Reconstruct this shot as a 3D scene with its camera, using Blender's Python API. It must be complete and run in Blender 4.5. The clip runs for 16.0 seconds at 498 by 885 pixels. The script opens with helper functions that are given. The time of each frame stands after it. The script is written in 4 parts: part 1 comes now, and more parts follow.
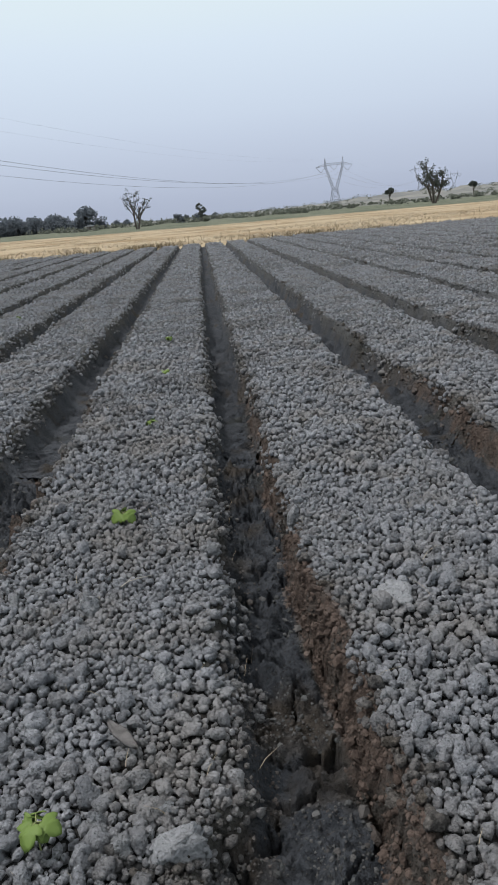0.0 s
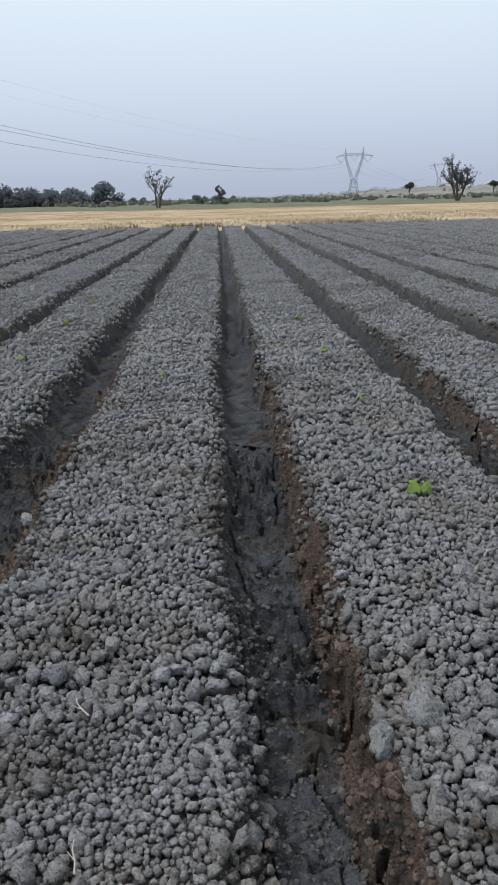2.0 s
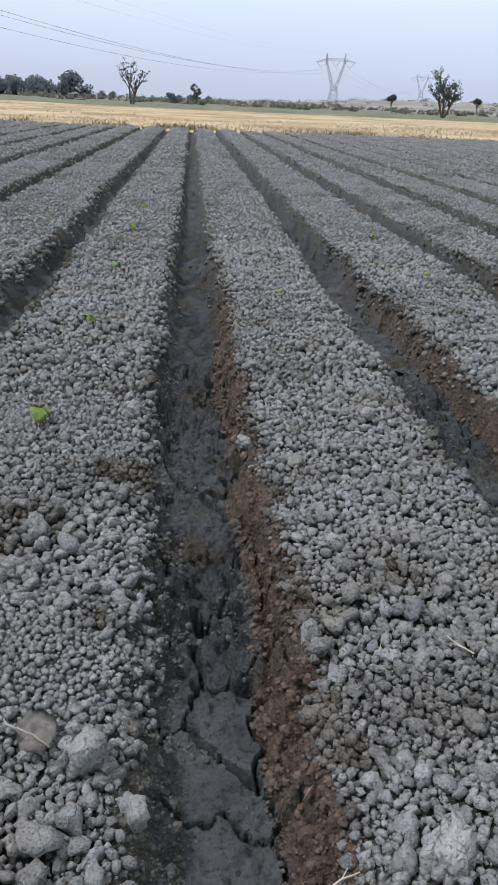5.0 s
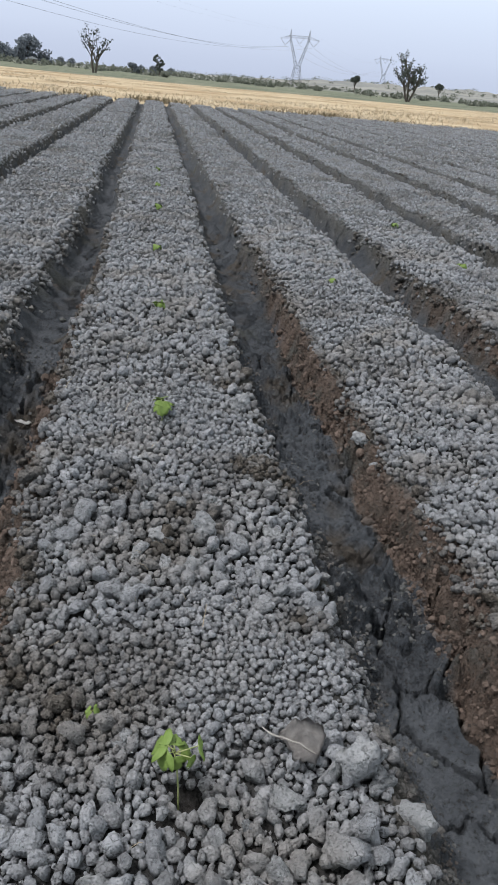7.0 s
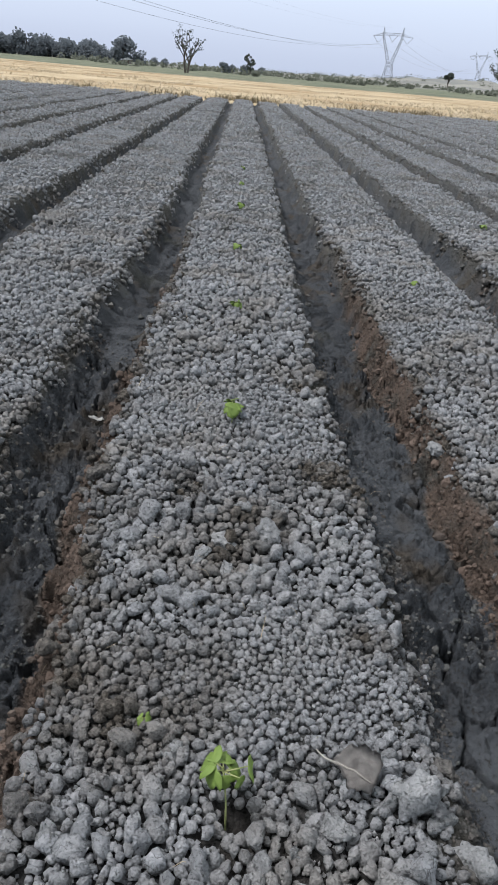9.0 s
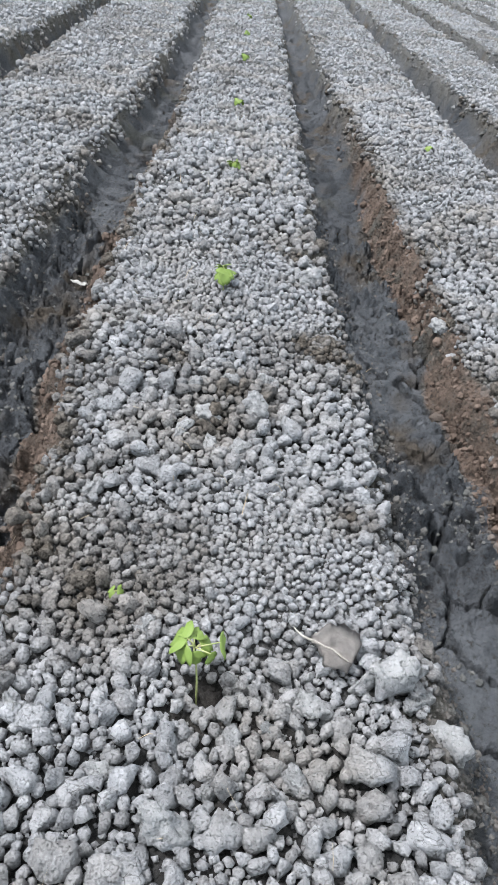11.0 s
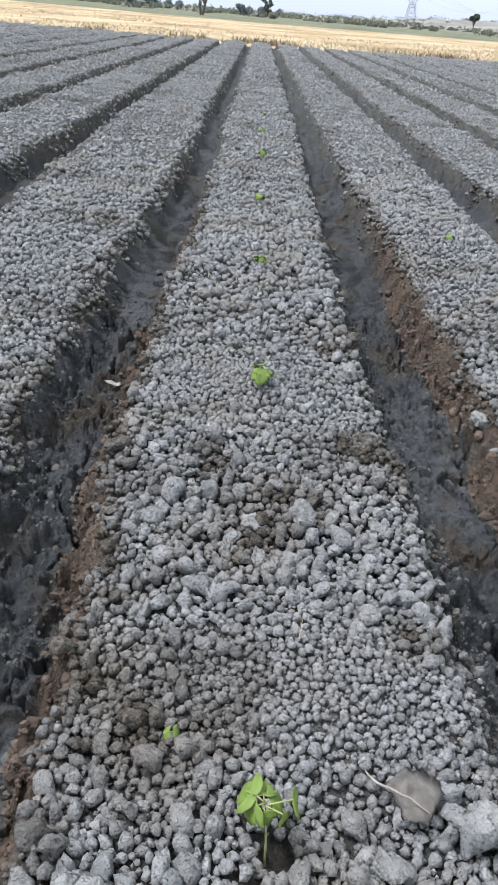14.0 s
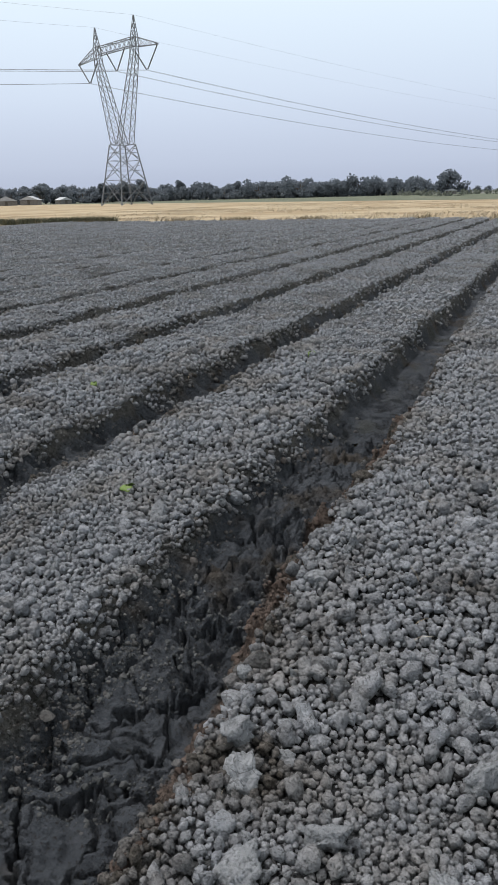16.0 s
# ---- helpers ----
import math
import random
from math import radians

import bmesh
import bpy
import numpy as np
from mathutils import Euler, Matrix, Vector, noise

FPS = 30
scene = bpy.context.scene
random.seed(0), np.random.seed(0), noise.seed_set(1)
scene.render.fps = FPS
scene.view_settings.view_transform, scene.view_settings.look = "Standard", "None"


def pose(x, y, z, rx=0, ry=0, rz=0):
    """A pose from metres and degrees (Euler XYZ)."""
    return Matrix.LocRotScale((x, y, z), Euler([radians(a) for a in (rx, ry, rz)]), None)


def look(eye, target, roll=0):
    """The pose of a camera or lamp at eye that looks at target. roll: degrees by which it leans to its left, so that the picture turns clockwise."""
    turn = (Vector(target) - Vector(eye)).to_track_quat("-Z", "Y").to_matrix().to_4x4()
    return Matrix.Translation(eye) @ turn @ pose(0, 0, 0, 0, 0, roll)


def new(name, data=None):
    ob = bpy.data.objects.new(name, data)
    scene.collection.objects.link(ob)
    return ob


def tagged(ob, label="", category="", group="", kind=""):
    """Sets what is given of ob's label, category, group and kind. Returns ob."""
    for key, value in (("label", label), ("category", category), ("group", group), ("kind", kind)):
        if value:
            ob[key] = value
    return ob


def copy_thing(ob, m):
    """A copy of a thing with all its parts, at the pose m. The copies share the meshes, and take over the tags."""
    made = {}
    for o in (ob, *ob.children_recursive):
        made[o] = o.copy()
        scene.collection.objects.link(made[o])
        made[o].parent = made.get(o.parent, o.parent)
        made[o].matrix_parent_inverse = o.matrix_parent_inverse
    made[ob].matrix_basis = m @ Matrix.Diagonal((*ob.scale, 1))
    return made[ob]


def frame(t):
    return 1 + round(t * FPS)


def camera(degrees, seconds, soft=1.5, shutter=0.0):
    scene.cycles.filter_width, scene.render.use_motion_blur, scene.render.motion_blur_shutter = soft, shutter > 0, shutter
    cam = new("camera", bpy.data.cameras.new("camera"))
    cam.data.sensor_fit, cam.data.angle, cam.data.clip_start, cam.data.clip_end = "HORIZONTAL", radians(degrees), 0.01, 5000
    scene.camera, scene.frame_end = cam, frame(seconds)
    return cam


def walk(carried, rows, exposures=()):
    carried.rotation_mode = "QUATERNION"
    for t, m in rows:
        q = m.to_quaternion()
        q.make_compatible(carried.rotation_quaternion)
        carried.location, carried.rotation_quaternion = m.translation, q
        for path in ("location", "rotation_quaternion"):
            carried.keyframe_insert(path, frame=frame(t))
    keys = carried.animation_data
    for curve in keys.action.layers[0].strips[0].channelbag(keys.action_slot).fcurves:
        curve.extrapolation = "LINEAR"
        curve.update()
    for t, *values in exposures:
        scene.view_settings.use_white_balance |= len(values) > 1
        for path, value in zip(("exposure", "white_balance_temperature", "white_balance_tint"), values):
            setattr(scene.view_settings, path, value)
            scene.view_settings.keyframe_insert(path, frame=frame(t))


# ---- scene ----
cam = camera(38.2, 16.0, soft=0.8, shutter=0.0)
PATH = [
    (0, (2.973, 1.141, 1.184), (3.012, 3.047, 0.577), -5.0),
    (0.5, (2.62, 1.164, 1.186), (2.678, 3.07, 0.583), -4.2),
    (1, (2.308, 1.162, 1.183), (2.337, 3.071, 0.587), -3.0),
    (1.5, (2.012, 1.108, 1.182), (2.14, 2.975, 0.475), -2.4),
    (2, (1.75, 1.153, 1.19), (1.786, 3.047, 0.548), -1.4),
    (2.5, (1.573, 1.162, 1.201), (1.727, 3.037, 0.52), 1.9),
    (3, (1.357, 1.08, 1.215), (1.309, 2.953, 0.516), -1.1),
    (3.5, (1.166, 1.099, 1.168), (0.945, 2.961, 0.473), 0.4),
    (4, (0.964, 1.153, 1.187), (0.904, 2.983, 0.382), 0.6),
    (4.2, (0.903, 1.184, 1.181), (0.914, 3.001, 0.345), 1.9),
    (6.3, (0.31, 1.405, 1.175), (0.599, 3.181, 0.3), 3.0),
    (6.5, (0.207, 1.398, 1.172), (0.523, 3.158, 0.277), 4.6),
    (7, (0.11, 1.387, 1.193), (0.378, 3.153, 0.295), 5.4),
    (7.5, (0.106, 1.413, 1.202), (0.312, 3.218, 0.365), 6.3),
    (8, (0.125, 1.419, 1.199), (0.278, 3.213, 0.329), 5.4),
    (8.2, (0.125, 1.423, 1.2), (0.189, 3.215, 0.315), 4.6),
    (10.3, (0.166, 1.479, 1.14), (0.241, 3.188, 0.103), 5.6),
    (10.5, (0.171, 1.49, 1.13), (0.241, 3.176, 0.056), 6.1),
    (11, (0.169, 1.529, 1.1), (0.26, 3.134, -0.09), 7.2),
    (11.5, (0.086, 1.565, 1.088), (0.489, 3.078, -0.156), 12.5),
    (12, (0.03, 1.595, 1.058), (0.538, 3.032, -0.237), 11.3),
    (12.5, (0.058, 1.624, 1.084), (0.446, 3.121, -0.184), 10.1),
    (13, (0.074, 1.633, 1.113), (0.177, 3.283, -0.012), 6.3),
    (13.5, (0.09, 1.641, 1.109), (0.256, 3.324, 0.041), 7.5),
    (14, (0.086, 1.627, 1.138), (0.116, 3.343, 0.111), 4.7),
    (14.5, (-0.007, 1.591, 1.159), (-0.129, 3.35, 0.215), 5.7),
    (15, (-0.202, 1.508, 1.182), (-0.587, 3.291, 0.361), 0.8),
    (15.5, (-0.415, 1.42, 1.192), (-1.086, 3.16, 0.468), 1.9),
    (16, (-0.683, 1.356, 1.16), (-1.451, 3.085, 0.512), -1.5),
]
walk(cam, [(t, look(eye, target, roll)) for t, eye, target, roll in PATH],
     exposures=[(0.0, -0.1), (1.5, -0.06), (2.5, 0.0), (4.0, 0.2), (6.5, 0.3), (8.0, 0.28), (10.5, 0.95), (11.0, 1.3), (11.5, 1.42), (12.5, 1.45), (13.0, 1.4), (13.5, 1.1), (14.0, 0.85), (14.5, 0.4), (15.0, 0.5), (15.5, 0.2), (16.0, 0.05)])

# ---- sky and light ----
SUN_EL, SUN_AZ = 60.0, 272.0      # degrees above the horizon; clockwise from +y
world = bpy.data.worlds.new("overcast_sky")
scene.world = world
world.use_nodes = True
wt = world.node_tree
wt.nodes.clear()
w_out = wt.nodes.new("ShaderNodeOutputWorld")
w_bg = wt.nodes.new("ShaderNodeBackground")
w_haze = wt.nodes.new("ShaderNodeBackground")
w_add = wt.nodes.new("ShaderNodeAddShader")
w_sky = wt.nodes.new("ShaderNodeTexSky")
w_sky.sky_type = 'NISHITA'
w_sky.sun_disc = False
w_sky.sun_elevation, w_sky.sun_rotation = radians(SUN_EL), radians(SUN_AZ)
w_sky.dust_density = 4.0
w_bg.inputs["Strength"].default_value = 0.012
w_tc = wt.nodes.new("ShaderNodeTexCoord")
w_sep = wt.nodes.new("ShaderNodeSeparateXYZ")
w_ramp = wt.nodes.new("ShaderNodeValToRGB")
w_ramp.color_ramp.interpolation = 'B_SPLINE'
ramp = w_ramp.color_ramp.elements
ramp[0].position, ramp[0].color = 0.0, (0.47, 0.53, 0.68, 1)
ramp[1].position, ramp[1].color = 1.0, (1.05, 1.12, 1.2, 1)
for at_, col in ((0.04, (0.52, 0.59, 0.75, 1)), (0.12, (0.66, 0.75, 0.91, 1)), (0.24, (0.82, 0.95, 1.05, 1)), (0.48, (0.92, 1.02, 1.12, 1)), (0.7, (0.98, 1.06, 1.15, 1))):
    e = ramp.new(at_)
    e.color = col
w_haze.inputs["Strength"].default_value = 0.92
wt.links.new(w_tc.outputs["Generated"], w_sep.inputs[0])
wt.links.new(w_sep.outputs["Z"], w_ramp.inputs["Fac"])
wt.links.new(w_ramp.outputs["Color"], w_haze.inputs["Color"])
wt.links.new(w_sky.outputs["Color"], w_bg.inputs["Color"])
wt.links.new(w_bg.outputs[0], w_add.inputs[0])
wt.links.new(w_haze.outputs[0], w_add.inputs[1])
wt.links.new(w_add.outputs[0], w_out.inputs["Surface"])

sun_data = bpy.data.lights.new("sun", 'SUN')
sun_data.energy, sun_data.angle, sun_data.color = 3.1, radians(12), (1.0, 0.975, 0.95)
sun = new("sun", sun_data)
sx = math.sin(radians(SUN_AZ)) * math.cos(radians(SUN_EL))
sy = math.cos(radians(SUN_AZ)) * math.cos(radians(SUN_EL))
sun.matrix_world = look((sx * 50, sy * 50, math.sin(radians(SUN_EL)) * 50), (0, 0, 0))


# ---- materials ----
class Mat:
    """A principled material with short calls for its nodes."""

    def __init__(self, name, rough=0.9, spec=0.2):
        self.m = bpy.data.materials.new(name)
        self.m.use_nodes = True
        self.t = self.m.node_tree
        self.b = self.t.nodes["Principled BSDF"]
        self.b.inputs["Roughness"].default_value = rough
        self.b.inputs["Specular IOR Level"].default_value = spec
        self.tc = self.t.nodes.new("ShaderNodeTexCoord")

    def node(self, kind, **values):
        n = self.t.nodes.new(kind)
        for key, v in values.items():
            n.inputs[key].default_value = v
        return n

    def link(self, a, b):
        self.t.links.new(a, b)
        return self

    def noise(self, scale, detail=4.0, rough=0.55):
        n = self.node("ShaderNodeTexNoise", Scale=scale, Detail=detail, Roughness=rough)
        self.link(self.tc.outputs["Object"], n.inputs["Vector"])
        return n.outputs["Fac"]

    def cells(self, scale, feature='F1'):
        n = self.node("ShaderNodeTexVoronoi", Scale=scale)
        n.feature = feature
        self.link(self.tc.outputs["Object"], n.inputs["Vector"])
        return n.outputs["Distance"]

    def fac(self, value, lo, hi):
        n = self.node("ShaderNodeMapRange")
        n.inputs["From Min"].default_value, n.inputs["From Max"].default_value = lo, hi
        self.link(value, n.inputs["Value"])
        return n.outputs["Result"]

    def maths(self, op, a, b):
        n = self.t.nodes.new("ShaderNodeMath")
        n.operation = op
        for i, v in enumerate((a, b)):
            if isinstance(v, (int, float)):
                n.inputs[i].default_value = v
            else:
                self.link(v, n.inputs[i])
        return n.outputs[0]

    def mix(self, fac, a, b):
        n = self.t.nodes.new("ShaderNodeMix")
        n.data_type = 'RGBA'
        for key, v in (("Factor", fac), ("A", a), ("B", b)):
            sock = [s for s in n.inputs if s.name == key and s.enabled and (key != "Factor" or s.type == 'VALUE')][0]
            if isinstance(v, tuple):
                sock.default_value = (*v, 1)
            elif isinstance(v, (int, float)):
                sock.default_value = v
            else:
                self.link(v, sock)
        return [s for s in n.outputs if s.enabled][0]

    def attribute(self, name):
        n = self.t.nodes.new("ShaderNodeAttribute")
        n.attribute_name = name
        return n.outputs["Fac"]

    def island(self):
        return self.t.nodes.new("ShaderNodeNewGeometry").outputs["Random Per Island"]

    def each(self):
        return self.t.nodes.new("ShaderNodeObjectInfo").outputs["Random"]

    def color(self, c):
        if isinstance(c, tuple):
            self.b.inputs["Base Color"].default_value = (*c, 1)
        else:
            self.link(c, self.b.inputs["Base Color"])
        return self

    def bump(self, height, strength=0.5, distance=0.01):
        n = self.node("ShaderNodeBump", Strength=strength, Distance=distance)
        prev = self.b.inputs["Normal"].links
        if prev:
            self.link(prev[0].from_socket, n.inputs["Normal"])
        self.link(height, n.inputs["Height"])
        self.link(n.outputs[0], self.b.inputs["Normal"])
        return self


# bed soil near black: the shade between clods is put into its colour
GAP_SHADE, GAP_SHADE_PALE = (0.028, 0.029, 0.031), (0.06, 0.062, 0.065)
BROWN, BROWN_PALE = (0.067, 0.050, 0.042), (0.132, 0.101, 0.086)
MUD, MUD_PALE, MUD_DRY = (0.042, 0.048, 0.058), (0.064, 0.070, 0.081), (0.083, 0.091, 0.105)


def soil_material():
    """Grey bed soil with gap shade in its colour, reddish brown banks and dark slate mud at the bottom of the furrows.
    """
    m = Mat("soil", 0.95, 0.15)
    grey = m.mix(m.fac(m.noise(9, 6), 0.35, 0.7), GAP_SHADE, GAP_SHADE_PALE)
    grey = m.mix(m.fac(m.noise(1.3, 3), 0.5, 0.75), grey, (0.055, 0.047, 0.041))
    grey = m.mix(m.attribute("crumbly_unshaded"), grey, (0.125, 0.129, 0.136))
    brown = m.mix(m.fac(m.noise(22, 6, 0.65), 0.35, 0.65), BROWN, BROWN_PALE)
    slope = m.mix(m.fac(m.noise(26, 6, 0.65), 0.35, 0.65), (0.046, 0.045, 0.041), (0.105, 0.104, 0.098))
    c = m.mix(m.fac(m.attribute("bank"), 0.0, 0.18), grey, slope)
    c = m.mix(m.maths('MULTIPLY', m.fac(m.attribute("bank"), 0.2, 0.8), m.fac(m.noise(5, 5, 0.6), 0.3, 0.5)), c, brown)
    mud = m.mix(m.fac(m.noise(11, 8, 0.65), 0.38, 0.64), MUD, MUD_PALE)
    mud = m.mix(m.maths('MULTIPLY', m.attribute("dried"), m.fac(m.noise(6, 8, 0.6), 0.36, 0.56)), mud, MUD_DRY)
    mud = m.mix(m.fac(m.noise(3.2, 6), 0.54, 0.66), mud, (0.062, 0.054, 0.047))
    mud = m.mix(m.fac(m.noise(2.1, 4), 0.6, 0.8), mud, (0.056, 0.057, 0.043))
    c = m.mix(m.attribute("bottom"), c, mud)
    grain = m.noise(75, 7, 0.7)
    c = m.mix(m.fac(grain, 0.47, 0.33), c, (0.026, 0.025, 0.024))
    c = m.mix(m.maths('MULTIPLY', m.fac(grain, 0.56, 0.7), 0.35), c, (0.16, 0.165, 0.172))
    m.color(c)
    rest = m.maths('SUBTRACT', 1.0, m.attribute("bottom"))
    m.bump(m.maths('MULTIPLY', m.cells(75), rest), 1.0, 0.014)
    m.bump(m.noise(38, 9, 0.72), 1.0, 0.035)
    m.bump(grain, 0.9, 0.012)
    m.bump(m.noise(190, 5, 0.6), 0.6, 0.005)
    return m.m


def clod_material(name, a, b, wet=None, single=False, k=1.0):
    """Dry clay: a dusty crust with small pits and a few cracks; where it is moist, brown."""
    m = Mat(name, 0.95, 0.1)
    own = m.each() if single else m.island()
    c = m.mix(own, a, b)
    crust = m.noise(70 * k, 8, 0.65)
    c = m.mix(m.fac(crust, 0.55, 0.70), c, tuple(v * 1.12 for v in b))
    c = m.mix(m.fac(crust, 0.42, 0.33), c, tuple(v * 0.62 for v in a))
    line = m.maths('ADD', m.cells(46 * k, 'DISTANCE_TO_EDGE'), m.maths('MULTIPLY', m.noise(50 * k, 4), 0.22))
    crack = m.maths('MULTIPLY', m.fac(line, 0.13, 0.105), m.fac(own, 0.72, 0.9))
    c = m.mix(m.maths('MULTIPLY', crack, 0.5), c, tuple(v * 0.25 for v in a))
    if wet:
        c = m.mix(m.maths('MULTIPLY', m.fac(m.noise(2.6, 5), 0.48, 0.66), 0.75), c, tuple(v * w for v, w in zip(a, (1.24, 1.13, 1.0))))
        damp = m.mix(m.fac(crust, 0.40, 0.62), *wet)
        c = m.mix(m.attribute("moist"), c, damp)
    m.color(c)
    knobs = m.maths('ADD', m.cells(85 * k), m.maths('MULTIPLY', m.cells(190 * k), 0.5))
    m.bump(m.maths('MULTIPLY', knobs, -1.0), 1.0, 0.012)
    m.bump(crust, 1.0, 0.018)
    m.bump(m.maths('MULTIPLY', crack, -1.0), 0.8, 0.006)
    m.bump(m.noise(230 * k, 5, 0.65), 0.8, 0.004)
    return m.m


def crumb_material():
    """Moist crumbs: slate mud turning reddish brown up the bank."""
    m = Mat("bank_crumbs", 0.95, 0.12)
    mud = m.mix(m.island(), (0.068, 0.072, 0.074), (0.125, 0.128, 0.13))
    brown = m.mix(m.island(), (0.074, 0.056, 0.048), (0.143, 0.110, 0.095))
    brown = m.mix(m.fac(m.noise(120, 6, 0.65), 0.44, 0.36), brown, (0.05, 0.040, 0.034))
    m.color(m.mix(m.attribute("moist"), mud, brown))
    m.bump(m.noise(110, 7, 0.68), 1.0, 0.012)
    return m.m


def plain_material():
    """The land beyond the field: straw stubble, a green strip, dry scrub and pale sand further off, greyed in the
    colour for haze.
    """
    m = Mat("plain", 0.95, 0.1)
    sep = m.t.nodes.new("ShaderNodeSeparateXYZ")
    m.link(m.tc.outputs["Object"], sep.inputs[0])
    y = m.maths('ADD', sep.outputs["Y"], m.maths('MULTIPLY', m.noise(0.06, 3), 12.0))
    y = m.maths('ADD', y, m.maths('MULTIPLY', m.maths('MINIMUM', m.maths('ADD', sep.outputs["X"], 10.0), 0.0), 0.75))
    straw = m.mix(m.fac(m.noise(0.35, 6), 0.35, 0.7), (0.30, 0.24, 0.158), (0.41, 0.34, 0.24))
    straw = m.mix(m.fac(m.noise(0.12, 6), 0.46, 0.62), straw, (0.24, 0.175, 0.105))
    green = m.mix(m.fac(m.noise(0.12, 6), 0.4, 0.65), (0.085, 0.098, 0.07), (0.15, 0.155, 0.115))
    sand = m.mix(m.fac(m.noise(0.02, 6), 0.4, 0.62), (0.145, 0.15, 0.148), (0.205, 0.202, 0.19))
    # distance haze is put into the colour: the far land greys with y
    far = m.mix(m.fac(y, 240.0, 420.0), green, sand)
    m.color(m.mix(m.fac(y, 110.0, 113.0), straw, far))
    m.bump(m.noise(3.0, 6), 0.6, 0.2)
    return m.m


def leaf_material(name, a, b, trans=0.0, thin=0.0):
    m = Mat(name, 0.6, 0.3)
    c = m.mix(m.island(), a, b)
    m.color(c)
    if thin:        # light also comes through the leaf
        through_leaf = m.node("ShaderNodeBsdfTranslucent")
        both = m.node("ShaderNodeMixShader", Fac=thin)
        m.link(c, through_leaf.inputs["Color"]).link(m.b.outputs[0], both.inputs[1]).link(through_leaf.outputs[0], both.inputs[2])
        m.link(both.outputs[0], m.t.nodes["Material Output"].inputs["Surface"])
    if trans:
        m.b.inputs["Subsurface Weight"].default_value = trans
        m.b.inputs["Subsurface Radius"].default_value = (0.01, 0.01, 0.004)
    return m.m


def simple(name, a, b, scale, rough=0.8, metal=0.0, relief=0.3):
    m = Mat(name, rough, 0.3)
    m.color(m.mix(m.fac(m.noise(scale, 5), 0.35, 0.65), a, b))
    m.b.inputs["Metallic"].default_value = metal
    if relief:
        m.bump(m.noise(scale * 6, 4), relief, 0.005)
    return m.m


SOIL = soil_material()
CLOD = clod_material("clod_clay", (0.205, 0.215, 0.236), (0.335, 0.349, 0.380), wet=((0.045, 0.040, 0.035), (0.145, 0.131, 0.118)))
CLOD_ONE = clod_material("clod_clay_large", (0.235, 0.244, 0.260), (0.33, 0.341, 0.36), single=True, k=0.036)
CRUMB = crumb_material()
PLAIN = plain_material()
LEAF = leaf_material("tree_leaves", (0.055, 0.068, 0.060), (0.09, 0.103, 0.09), thin=0.4)
# pale bluish tone: haze before the far trees, painted into the leaf colour
LEAF_FAR = leaf_material("hazed_tree_leaves", (0.125, 0.145, 0.17), (0.165, 0.186, 0.212), thin=0.5)
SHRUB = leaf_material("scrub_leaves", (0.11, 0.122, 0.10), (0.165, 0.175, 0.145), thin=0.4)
BARK = simple("bark", (0.07, 0.06, 0.052), (0.12, 0.105, 0.09), 8)
STEEL = simple("galvanised_steel", (0.13, 0.14, 0.155), (0.20, 0.21, 0.23), 0.4, 0.6, 0.3, 0)
WIRE = simple("conductor", (0.16, 0.17, 0.19), (0.22, 0.23, 0.25), 0.1, 0.6, 0.3, 0)
GLASS_INS = simple("insulator", (0.06, 0.065, 0.07), (0.10, 0.105, 0.11), 2, 0.4, 0.0, 0)
STRAW = leaf_material("straw", (0.30, 0.245, 0.17), (0.43, 0.37, 0.28))
SEED = leaf_material("seedling_leaf", (0.050, 0.095, 0.017), (0.135, 0.20, 0.047), thin=0.12)
STALK = simple("seedling_stalk", (0.17, 0.21, 0.08), (0.27, 0.28, 0.14), 60)
DRY = simple("dry_leaf", (0.155, 0.147, 0.146), (0.24, 0.229, 0.228), 40)
TWIG = simple("dry_twig", (0.26, 0.24, 0.215), (0.38, 0.36, 0.325), 50)
RIB = simple("leaf_rib", (0.20, 0.192, 0.185), (0.29, 0.28, 0.27), 60)
HUT = simple("mud_wall", (0.13, 0.12, 0.115), (0.2, 0.185, 0.175), 2)
HUT_ROOF = simple("sheet_roof", (0.28, 0.29, 0.31), (0.40, 0.41, 0.43), 1.5, 0.6)


# ---- mesh helpers ----
def mesh_np(name, v, f, mat, smooth=True, attrs=None):
    """smooth: True, False, or a value for each face."""
    me = bpy.data.meshes.new(name)
    v, f = np.ascontiguousarray(v, np.float32), np.ascontiguousarray(f, np.int32)
    k = f.shape[1]
    me.vertices.add(len(v))
    me.vertices.foreach_set("co", v.ravel())
    me.loops.add(f.size)
    me.loops.foreach_set("vertex_index", f.ravel())
    me.polygons.add(len(f))
    me.polygons.foreach_set("loop_start", np.arange(len(f), dtype=np.int32) * k)
    me.polygons.foreach_set("use_smooth", np.ascontiguousarray(np.broadcast_to(np.asarray(smooth, bool), (len(f),))))
    me.update(calc_edges=True)
    for key, values in (attrs or {}).items():
        me.attributes.new(key, 'FLOAT', 'POINT').data.foreach_set("value", np.ascontiguousarray(values, np.float32))
    me.materials.append(mat)
    return me


def part(name, data, parent, label=""):
    """data: a mesh; it becomes one mesh object under its thing."""
    ob = new(name, data)
    ob.parent = parent
    return tagged(ob, label)


def empty(name, m, **tags):
    ob = new(name)
    ob.matrix_world = m
    return tagged(ob, **tags)


def hashed(ix, iy, k):
    h = (ix.astype(np.int64) * 374761393 + iy.astype(np.int64) * 668265263 + k * 974634777) & 0xFFFFFFFF
    h = ((h ^ (h >> 13)) * 1274126177) & 0xFFFFFFFF
    return ((h ^ (h >> 16)) & 0xFFFFFF) / float(0xFFFFFF)


